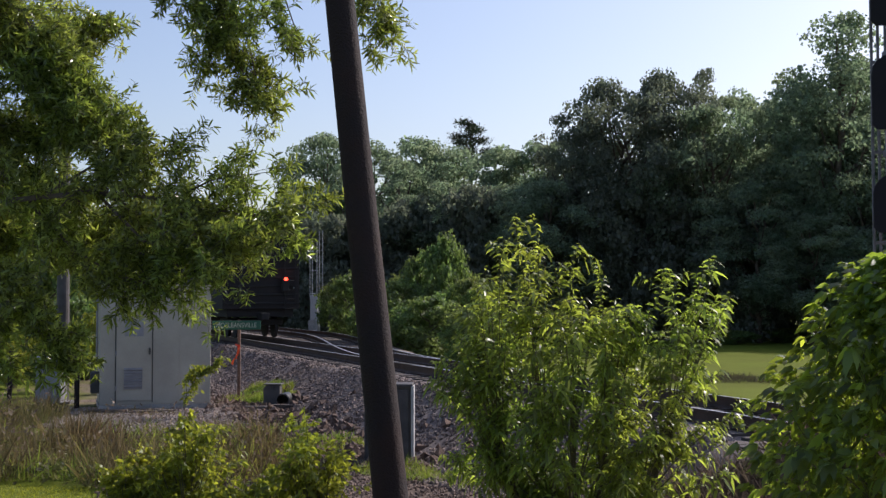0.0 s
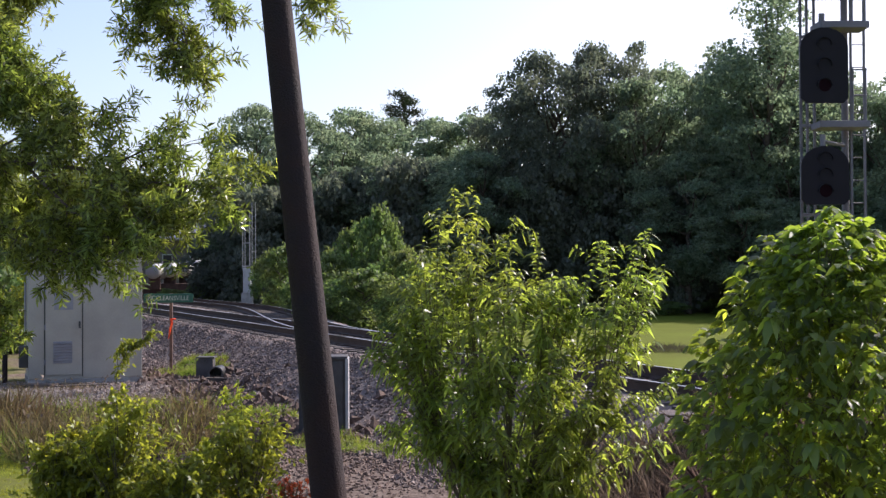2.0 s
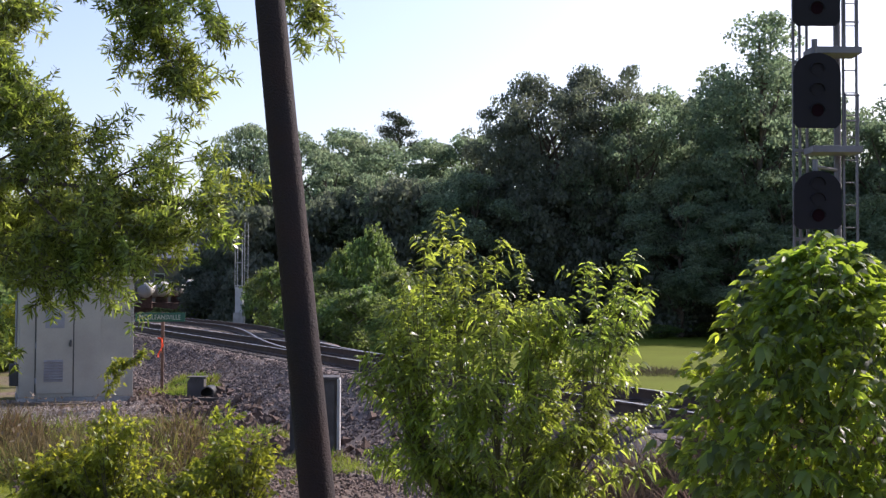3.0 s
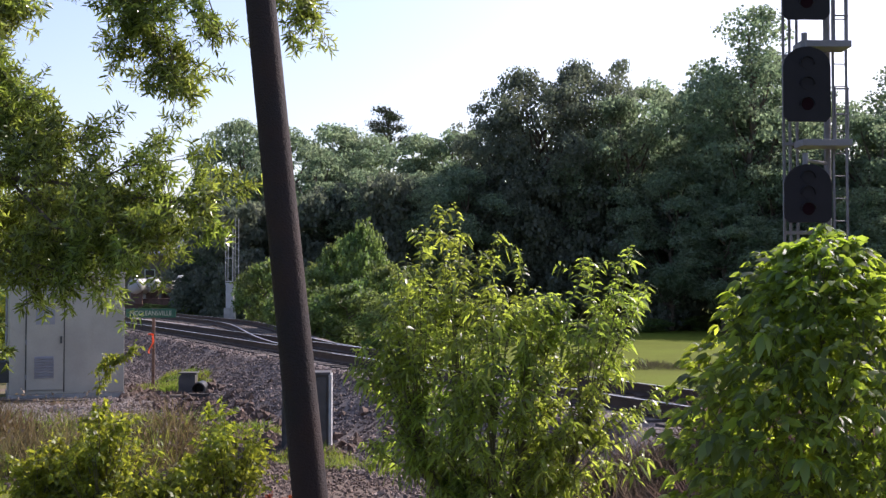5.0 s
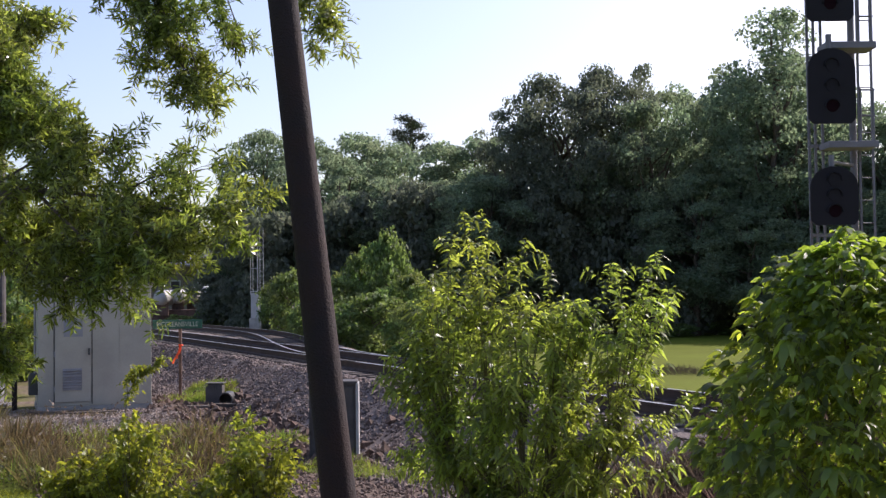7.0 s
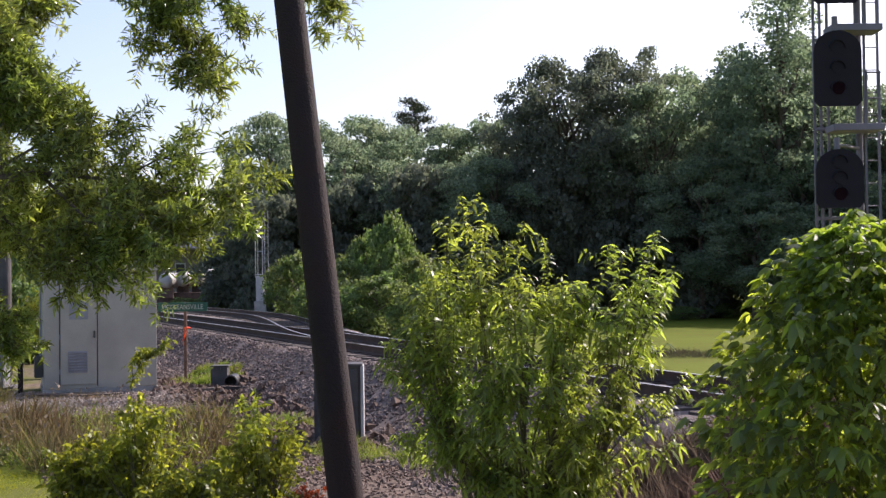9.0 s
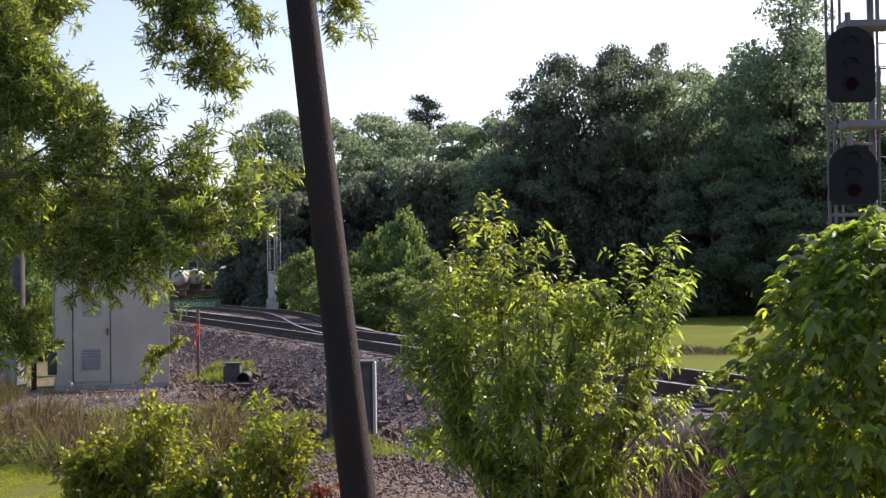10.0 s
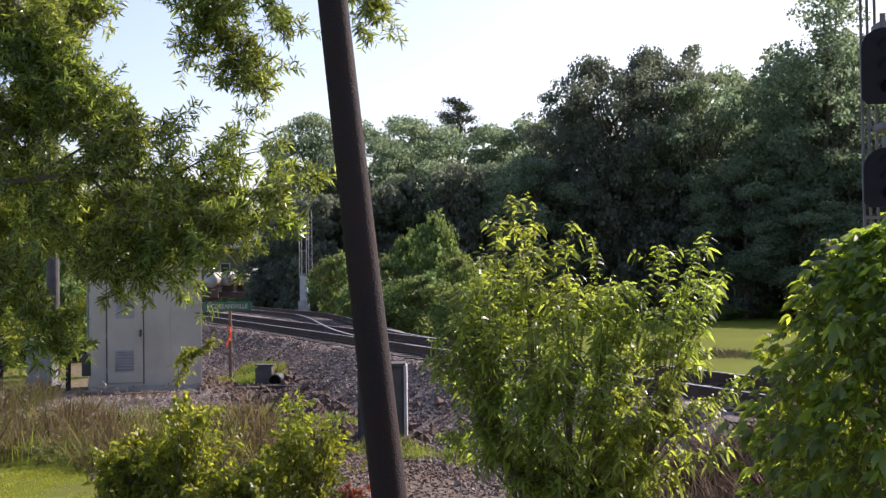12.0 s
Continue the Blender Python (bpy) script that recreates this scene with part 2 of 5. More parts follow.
def leaf_mesh(name, pos, way, size, wide, mat, rng, droop=0.25, rich=True, fold=0.25, level=0.4, face=None):
    """Leaves as pointed strips: foot, direction and length each; rich ones bend along their length."""
    n = len(pos)
    way = way / np.maximum(np.linalg.norm(way, axis=1, keepdims=True), 1e-6)
    ref = rng.normal(size=(n, 3)) + np.array([0, 0, level])
    if face is not None:
        ref = ref * 0.45 + face
    side = np.cross(way, ref)
    side /= np.maximum(np.linalg.norm(side, axis=1, keepdims=True), 1e-6)
    up = np.cross(side, way)
    L = size[:, None]
    W = L * wide
    down = np.array([0, 0, -1.0])

    def at(f, s):
        return pos + way * L * f + down * L * droop * f * f + side * W * s * 0.5 + up * W * abs(s) * fold
    if rich:
        V = np.stack([at(0, 0), at(0.3, 0.9), at(0.68, 0.8), at(1, 0), at(0.68, -0.8), at(0.3, -0.9)], 1)
        tri = np.array([[0, 1, 5], [2, 3, 4]])
        quad = np.array([[1, 2, 4, 5]])
        k = 6
        base = (np.arange(n) * k)[:, None, None]
        T, Q = (base + tri).reshape(-1, 3), (base + quad).reshape(-1, 4)
        loops = np.concatenate([T.ravel(), Q.ravel()])
        totals = np.concatenate([np.full(len(T), 3), np.full(len(Q), 4)])
    else:
        V = np.stack([at(0, 0), at(0.45, 1), at(1, 0), at(0.45, -1)], 1)
        k = 4
        base = (np.arange(n) * k)[:, None, None]
        T = (base + np.array([[0, 1, 2], [0, 2, 3]])).reshape(-1, 3)
        loops, totals = T.ravel(), np.full(len(T), 3)
    me = bpy.data.meshes.new(name)
    me.vertices.add(n * k)
    me.vertices.foreach_set("co", V.reshape(-1))
    me.loops.add(len(loops))
    me.loops.foreach_set("vertex_index", loops.astype(np.int32))
    me.polygons.add(len(totals))
    me.polygons.foreach_set("loop_start", np.concatenate([[0], np.cumsum(totals)[:-1]]).astype(np.int32))
    me.polygons.foreach_set("loop_total", totals.astype(np.int32))
    me.update(calc_edges=True)
    me.materials.append(mat)
    return me


# ---- trees and shrubs ----
def crown_tree(name, seed, height, radius, low, lobes, leaves, leaf, mat, label, ragged=0.35, narrow=0.0):
    """A tree with a tapered trunk, limbs to each lobe and a crown of small leaves in uneven lobes."""
    rng = np.random.default_rng(seed)
    root = thing(name, Matrix(), label, "tree")
    c = []
    half = height * (1 - low) / 2
    for i in range(lobes):
        u = -0.95 + 1.9 * (i + 0.5) / lobes + rng.uniform(-0.05, 0.05)
        a = i * 2.4 + rng.uniform(-0.5, 0.5)
        r = radius * rng.uniform(0.24, 0.42) * (1.0 - 0.25 * max(0, u))
        d = max(0.0, radius * math.sqrt(max(0.02, 1 - u * u)) * (1 - narrow * (u + 1) / 2) - r * 0.7) * rng.uniform(0.45, 1.0)
        z = height - half + u * half
        c.append((d * math.cos(a), d * math.sin(a), max(r * 0.6, min(z, height - r * 0.85)), r))
    trunk = [(0, 0, -0.3)] + [(rng.normal() * 0.12 * k, rng.normal() * 0.12 * k, height * 0.82 * k / 5) for k in range(1, 6)]
    V, F = tubes([(trunk, height * 0.022, height * 0.004)], 8)
    part_mesh("trunk", mesh_of("trunk", V, F, M_BARK, smooth=True), root)
    lines = []
    for x, y, z, r in c:
        k = max(0.15, min(0.8, z / height - 0.18))
        b = Vector((0, 0, k * height))
        e = Vector((x, y, z))
        lines.append(([b, b.lerp(e, 0.5) + Vector((0, 0, -0.04 * height)), e], height * 0.009, height * 0.002))
    V, F = tubes(lines, 5)
    part_mesh("branching", mesh_of("branching", V, F, M_BARK), root)
    puffs = []
    for x, y, z, r in c:
        for k in range(8):
            d = Vector(rng.normal(size=3))
            d.z = d.z * 0.8 + 0.25
            d.normalize()
            puffs.append((x + d.x * r * 0.8, y + d.y * r * 0.8, z + d.z * r * 0.7, r * rng.uniform(0.28, 0.52)))
    cc = np.array(puffs)
    w = cc[:, 3] ** 2
    cc = cc[rng.choice(len(cc), leaves, p=w / w.sum())]
    d = rng.normal(size=(leaves, 3))
    d[:, 2] = d[:, 2] * 0.75 + 0.25
    d /= np.linalg.norm(d, axis=1, keepdims=True)
    rad = cc[:, 3] * (1 + ragged * 0.32 * rng.normal(size=leaves)) * (1 - 0.4 * rng.uniform(0, 1, leaves) ** 3)
    pos = cc[:, :3] + d * rad[:, None] * np.array([1.15, 1.15, 0.8])
    pos[:, 2] *= height / np.percentile(pos[:, 2], 99.7)
    out = np.percentile(np.hypot(pos[:, 0], pos[:, 1]), 98)
    pos[:, :2] *= radius / out
    pos[:, 2] = np.maximum(pos[:, 2], 0.05)
    way = d * 0.15 + rng.normal(size=(leaves, 3)) * 0.8
    part_mesh("crown", leaf_mesh("crown", pos, way, leaf * rng.uniform(0.6, 1.3, leaves), 0.95, mat, rng, 0.1, False, 0.2, 0.0, d), root)
    return root


def pine_tree(name, seed, height, label):
    rng = np.random.default_rng(seed)
    root = thing(name, Matrix(), label, "tree")
    V, F = tubes([([(0, 0, -0.3), (0.1, 0, height * 0.5), (0, 0.1, height * 0.98)], 0.24, 0.05)], 8)
    part_mesh("trunk", mesh_of("trunk", V, F, M_BARK, smooth=True), root)
    P, lines = [], []
    for i in range(13):
        z = height * (0.72 + 0.27 * i / 13)
        a, r = i * 2.4, (0.9 + 0.9 * rng.uniform()) * (1.1 - 0.65 * (i / 13) ** 2)
        e = Vector((math.cos(a) * r, math.sin(a) * r, z + 0.3))
        lines.append(([(0, 0, z - 0.2), e * 0.5 + Vector((0, 0, z * 0.5)), e], 0.06, 0.02))
        P.append(np.array(e) + rng.normal(size=(420, 3)) * np.array([0.42, 0.42, 0.17]))
        P.append(np.array([0, 0, z + 0.2]) + rng.normal(size=(90, 3)) * np.array([0.25, 0.25, 0.12]))
    V, F = tubes(lines, 5)
    part_mesh("branching", mesh_of("branching", V, F, M_BARK), root)
    P = np.concatenate(P)
    part_mesh("crown", leaf_mesh("crown", P, rng.normal(size=P.shape) + np.array([0, 0, 0.4]), rng.uniform(0.18, 0.36, len(P)), 0.3, M_PINE, rng, 0, False), root)
    return root


def plant(ob, x, y, turn, wide, high):
    """Sets a tree out: the first time itself, later a copy of it, at its own width and height factors."""
    if not ob.get("set_out"):
        ob["set_out"] = 1
        ob.matrix_basis = Matrix.LocRotScale((x, y, 0), Euler((0, 0, turn)), (wide, wide, high))
        return ob
    k = ob.scale
    return copy_thing(ob, Matrix.LocRotScale((x, y, 0), Euler((0, 0, turn)), (wide / k.x, wide / k.y, high / k.z)))


def shoot_leaves(rng, line, count, first, out, lift, size, bag, paired=False):
    """Leaves set in a spiral along one shoot, from the share first to its tip; bag takes feet, directions and lengths."""
    k = len(line) - 1
    a = rng.uniform(0, math.tau)
    for i in range(count):
        v = (first + (1 - first) * (i + 0.5) / count) * k
        j = min(int(v), k - 1)
        foot = line[j].lerp(line[j + 1], v - j)
        axis = (line[j + 1] - line[j]).normalized()
        u = axis.orthogonal().normalized()
        w = axis.cross(u)
        a += math.pi + rng.normal() * 0.3 if paired and i % 2 else 2.4 + rng.normal() * 0.3
        side = u * math.cos(a) + w * math.sin(a)
        d = axis * (1 - out) + side * out + Vector((0, 0, lift)) + Vector(rng.normal(size=3)) * 0.12
        bag[0].append(foot)
        bag[1].append(np.array(d))
        bag[2].append(size * rng.uniform(0.65, 1.15) * (0.8 + 0.3 * math.sin(math.pi * (i + 0.5) / count)))


def arch(a, b, rise, n=4):
    """A line from a to b that rises above the straight one and nods at its end."""
    return [a.lerp(b, k / n) + Vector((0, 0, rise * math.sin(math.pi * (k / n) ** 0.8))) for k in range(n + 1)]


def leafy_branches(name, root, limbs, twigs, twig_len, per_twig, leaf, wide, mat, seed, droop=0.3, spread=0.5, hang=0.2, tipped=0.0, bark=None, label="", sag=0.25):
    """Leaves on twigs along limbs (polyline, first radius, twig share). tipped gathers twigs towards the limbs' ends."""
    rng = np.random.default_rng(seed)
    P, W, S = [], [], []
    lens = np.array([sum((Vector(b) - Vector(a)).length for a, b in zip(l[0], l[0][1:])) * l[2] for l in limbs])
    counts = np.maximum(2, (twigs * lens / lens.sum())).astype(int)
    for (pts, r1, share), cnt in zip(limbs, counts):
        pts = [Vector(p) for p in pts]
        lines = [(pts, r1, max(0.002, r1 * 0.25))]
        for j in range(cnt):
            u = rng.uniform(0.02, 1.0) ** (1.0 / (1.0 + tipped)) * (len(pts) - 1)
            i = min(int(u), len(pts) - 2)
            f = pts[i].lerp(pts[i + 1], u - i)
            out = (pts[i + 1] - pts[i]).normalized()
            d = out * 0.75 + Vector(rng.normal(size=3)) * spread + Vector((0, 0, -hang))
            d.normalize()
            ln = twig_len * rng.uniform(0.5, 1.25)
            mid, end = f + d * ln * 0.5 + Vector((0, 0, -0.02 * ln)), f + d * ln + Vector((0, 0, -0.16 * ln))
            lines.append(([f, mid, end], max(0.0015, r1 * 0.12), 0.001))
            m = max(3, int(per_twig * rng.uniform(0.7, 1.3)))
            for k in range(m):
                v = rng.uniform(0.12, 1.0)
                q = f.lerp(mid, v * 2) if v < 0.5 else mid.lerp(end, v * 2 - 1)
                P.append(q)
                W.append(np.array(d) * 0.65 + rng.normal(size=3) * 0.65 + np.array([0, 0, -sag]))
                S.append(leaf * rng.uniform(0.6, 1.2))
        V, F = tubes(lines, 4)
        part_mesh("branch", mesh_of("branch", V, F, bark or M_BARK), root)
    part_mesh(name, leaf_mesh(name, np.array(P), np.array(W), np.array(S), wide, mat, rng, droop, True), root, label)


def sprayed_branches(name, root, limbs, sprays, reach, twigs, leaf, wide, mat, seed):
    """Limbs that carry sprays, each a side branch whose twigs end in rosettes of narrow leaves."""
    rng = np.random.default_rng(seed)
    bag = ([], [], [])
    lens = np.array([sum((Vector(b) - Vector(a)).length for a, b in zip(l[0], l[0][1:])) * l[2] for l in limbs])
    counts = np.maximum(2, (sprays * lens / lens.sum())).astype(int)
    for (pts, r1, share), cnt in zip(limbs, counts):
        pts = [Vector(p) for p in pts]
        lines = [(pts, r1, max(0.002, r1 * 0.25))]
        for j in range(cnt):
            u = (0.03 + 0.97 * rng.uniform()) * (len(pts) - 1)
            i = min(int(u), len(pts) - 2)
            f = pts[i].lerp(pts[i + 1], u - i)
            out = (pts[i + 1] - pts[i]).normalized()
            d = (out * 0.55 + Vector(rng.normal(size=3)) * 0.62).normalized()
            line = arch(f, f + d * reach * rng.uniform(0.45, 1.2) + Vector((0, 0, -0.03)), 0.03, 4)
            lines.append((line, max(0.003, r1 * 0.16), 0.0015))
            for k in range(twigs):
                v = rng.uniform(0.25, 1.0) * 4
                q = min(int(v), 3)
                p = line[q].lerp(line[q + 1], v - q)
                e = ((line[q + 1] - line[q]).normalized() * 0.7 + Vector(rng.normal(size=3)) * 0.55).normalized()
                t = arch(p, p + e * rng.uniform(0.08, 0.20), 0.01, 2)
                lines.append((t, 0.0016, 0.0009))
                shoot_leaves(rng, t, int(rng.uniform(7, 13)), 0.3, 0.62, 0.0, leaf, bag)
        V, F = tubes(lines, 4)
        part_mesh("branch", mesh_of("branch", V, F, M_BARK), root)
    part_mesh(name, leaf_mesh(name, np.array(bag[0]), np.array(bag[1]), np.array(bag[2]), wide, mat, rng, 0.10, True, 0.15), root)


# ---- ground ----
def ground_material():
    m = material("ground_grass", (0.120, 0.150, 0.014), 0.95, 0, 0.3, 0.35, 30, 0.5, (0.10, 0.118, 0.012))
    n, l = m.node_tree.nodes, m.node_tree.links
    b = n["Principled BSDF"]
    b.inputs["Specular IOR Level"].default_value = 0.1
    green = b.inputs["Base Color"].links[0].from_socket
    geo = n.new("ShaderNodeNewGeometry")
    dot = n.new("ShaderNodeVectorMath")
    dot.operation = "DOT_PRODUCT"
    dot.inputs[1].default_value = TRIGHT
    l.new(geo.outputs["Position"], dot.inputs[0])
    edge = n.new("ShaderNodeTexNoise")
    edge.inputs["Scale"].default_value, edge.inputs["Detail"].default_value = 0.5, 5
    l.new(geo.outputs["Position"], edge.inputs["Vector"])
    add = n.new("ShaderNodeMath")
    add.operation = "MULTIPLY_ADD"
    add.inputs[1].default_value = 5.0
    l.new(edge.outputs["Fac"], add.inputs[0]), l.new(dot.outputs["Value"], add.inputs[2])
    p0 = T0.dot(TRIGHT) + 2.5
    soil = n.new("ShaderNodeMapRange")
    soil.inputs["From Min"].default_value, soil.inputs["From Max"].default_value = p0 - 9.0, p0 - 6.6
    l.new(add.outputs[0], soil.inputs["Value"])
    far = n.new("ShaderNodeMapRange")
    far.inputs["From Min"].default_value, far.inputs["From Max"].default_value = p0 + 5.0, p0 + 3.2
    l.new(add.outputs[0], far.inputs["Value"])
    both = n.new("ShaderNodeMath")
    both.operation = "MULTIPLY"
    l.new(soil.outputs[0], both.inputs[0]), l.new(far.outputs[0], both.inputs[1])
    grit = n.new("ShaderNodeTexNoise")
    grit.inputs["Scale"].default_value, grit.inputs["Detail"].default_value = 9, 6
    l.new(geo.outputs["Position"], grit.inputs["Vector"])
    ramp = n.new("ShaderNodeValToRGB")
    ramp.color_ramp.elements[0].position, ramp.color_ramp.elements[1].position = 0.35, 0.65
    ramp.color_ramp.elements[0].color, ramp.color_ramp.elements[1].color = (0.090, 0.064, 0.050, 1), (0.20, 0.158, 0.132, 1)
    l.new(grit.outputs["Fac"], ramp.inputs["Fac"])
    mix = n.new("ShaderNodeMix")
    mix.data_type = "RGBA"
    l.new(both.outputs[0], mix.inputs[0]), l.new(green, mix.inputs[6]), l.new(ramp.outputs["Color"], mix.inputs[7])
    l.new(mix.outputs[2], b.inputs["Base Color"])
    return m


def build_ground():
    xs = sorted({*np.linspace(-40, 40, 81), *np.linspace(-1500, 1500, 31)})
    ys = sorted({*np.linspace(-20, 100, 121), *np.linspace(-300, 3000, 34)})
    V = [(x, y, 0.05 * noise.noise(Vector((x * 0.12, y * 0.12, 0))) - 0.02 if abs(x) < 60 and -30 < y < 110 else -0.02) for y in ys for x in xs]
    w = len(xs)
    F = [(j * w + i, j * w + i + 1, (j + 1) * w + i + 1, (j + 1) * w + i) for j in range(len(ys) - 1) for i in range(w - 1)]
    tagged(new("ground", mesh_of("ground", V, F, ground_material(), smooth=True)), "mown grass and weedy gravel ground beside the railway", "ground", kind="structure")


def build_bed():
    ss = np.arange(-60, 150, 0.6)
    V, F = [], []
    ps0 = [-3.6, -3.4, -3.2, -3.0, -2.8, -2.6, -2.4, -2.0, -1.75, -1.0, 0, 1.0, 1.75]
    right = [0.0, 0.5, 1.0, 1.6, 2.2]
    for s in ss:
        r = siding(s)
        row = ps0[:-1] + [1.0 + (0.75 + r) * k / 3 for k in (1, 2, 3)] + [1.75 + r + q for q in right[1:]]
        for p in row:
            z = bed_height(s, p) + 0.05 * noise.noise(Vector((s * 0.9, p * 1.3, 3))) + 0.03 * noise.noise(Vector((s * 3, p * 3, 7)))
            V.append(along(s, p, z))
    w = len(V) // len(ss)
    F = [(j * w + i, j * w + i + 1, (j + 1) * w + i + 1, (j + 1) * w + i) for j in range(len(ss) - 1) for i in range(w - 1)]
    return tagged(new("ballast_bed", mesh_of("ballast_bed", V, F, M_BALLAST, smooth=True)), "grey crushed-stone ballast bank under the rails", "ballast", kind="structure")


def stone_verts(rng, r):
    v = np.array([(1, 0, 0), (-1, 0, 0), (0, 1, 0), (0, -1, 0), (0, 0, 1), (0, 0, -1)], float) * rng.uniform(0.55, 1.2, (6, 1))
    q = Euler(rng.uniform(0, 6, 3)).to_matrix()
    return v @ np.array(q).T * r


OCTA = [(0, 2, 4), (2, 1, 4), (1, 3, 4), (3, 0, 4), (2, 0, 5), (1, 2, 5), (3, 1, 5), (0, 3, 5)]


def scatter_stones(name, spots, mat, label, lo, hi, seed, parent=None):
    rng = np.random.default_rng(seed)
    V, F = [], []
    for x, y, z in spots:
        b = len(V)
        V += [tuple(q) for q in stone_verts(rng, rng.uniform(lo, hi)) + np.array([x, y, z])]
        F += [tuple(b + i for i in f) for f in OCTA]
    ob = new(name, mesh_of(name, V, F, mat))
    ob.parent = parent
    return tagged(ob, label, "" if parent else "gravel", kind="stuff")


# ---- railway ----
RAIL_PROFILE = [(-0.07, 0), (0.07, 0), (0.07, 0.012), (0.012, 0.035), (0.012, 0.135), (0.036, 0.145), (0.036, 0.178),
                (-0.036, 0.178), (-0.036, 0.145), (-0.012, 0.135), (-0.012, 0.035), (-0.07, 0.012)]


def rail_mesh(line):
    V, F, I = [], [], []
    k = len(RAIL_PROFILE)
    for i, c in enumerate(line):
        d = (line[min(i + 1, len(line) - 1)] - line[max(i - 1, 0)]).normalized()
        r = Vector((d.y, -d.x, 0))
        V += [c + r * x + Vector((0, 0, z)) for x, z in RAIL_PROFILE]
    for i in range(len(line) - 1):
        for j in range(k):
            a, b = i * k + j, i * k + (j + 1) % k
            F.append((a, b, b + k, a + k))
            I.append(1 if j == 6 else 0)
    return mesh_of("rail", V, F, M_RAIL, [M_RAIL_TOP], I)


def build_track(name, shift, s1, s2, label):
    root = thing(name, Matrix(), label, "railway track", kind="structure")
    ss = np.arange(s1, s2, 1.0)
    for side in (-0.755, 0.755):
        part_mesh("rail", rail_mesh([along(s, shift(s) + side, RAIL_TOP - 0.178) for s in ss]), root)
    bm = box((2.6, 0.23, 0.18), None, 0.012)
    tie = bpy.data.meshes.new("tie")
    bm.to_mesh(tie)
    bm.free()
    tie.materials.append(M_TIE)
    plate_bm = box((0.36, 0.19, 0.02), Matrix(), 0)
    tp = bpy.data.meshes.new("tie_plate")
    plate_bm.to_mesh(tp)
    plate_bm.free()
    tp.materials.append(M_RAIL)
    rng = np.random.default_rng(5)
    turn = math.atan2(TRIGHT.y, TRIGHT.x)
    for s in np.arange(s1, min(s2, s1 + 150), 0.55):
        c = along(s + rng.normal() * 0.02, shift(s) + rng.normal() * 0.03, TIE_TOP - 0.095)
        t = part_mesh("tie", tie, root, m=Matrix.LocRotScale(c, Euler((0, 0, turn + rng.normal() * 0.01)), None))
        if s < 40:
            for side in (-0.755, 0.755):
                part_mesh("tie_plate", tp, t, m=Matrix.Translation((side, 0, 0.099)))
    return root


# ---- signals ----
def head_outline(w, h, n=10):
    r = w / 2
    pts = [(-r * 0.8, -h / 2), (r * 0.8, -h / 2), (r, -h / 2 + r * 0.22)]
    pts += [(r * math.cos(a), h / 2 - r * 0.85 + r * 0.85 * math.sin(a)) for a in np.linspace(0, math.pi, n)]
    return pts + [(-r, -h / 2 + r * 0.22)]


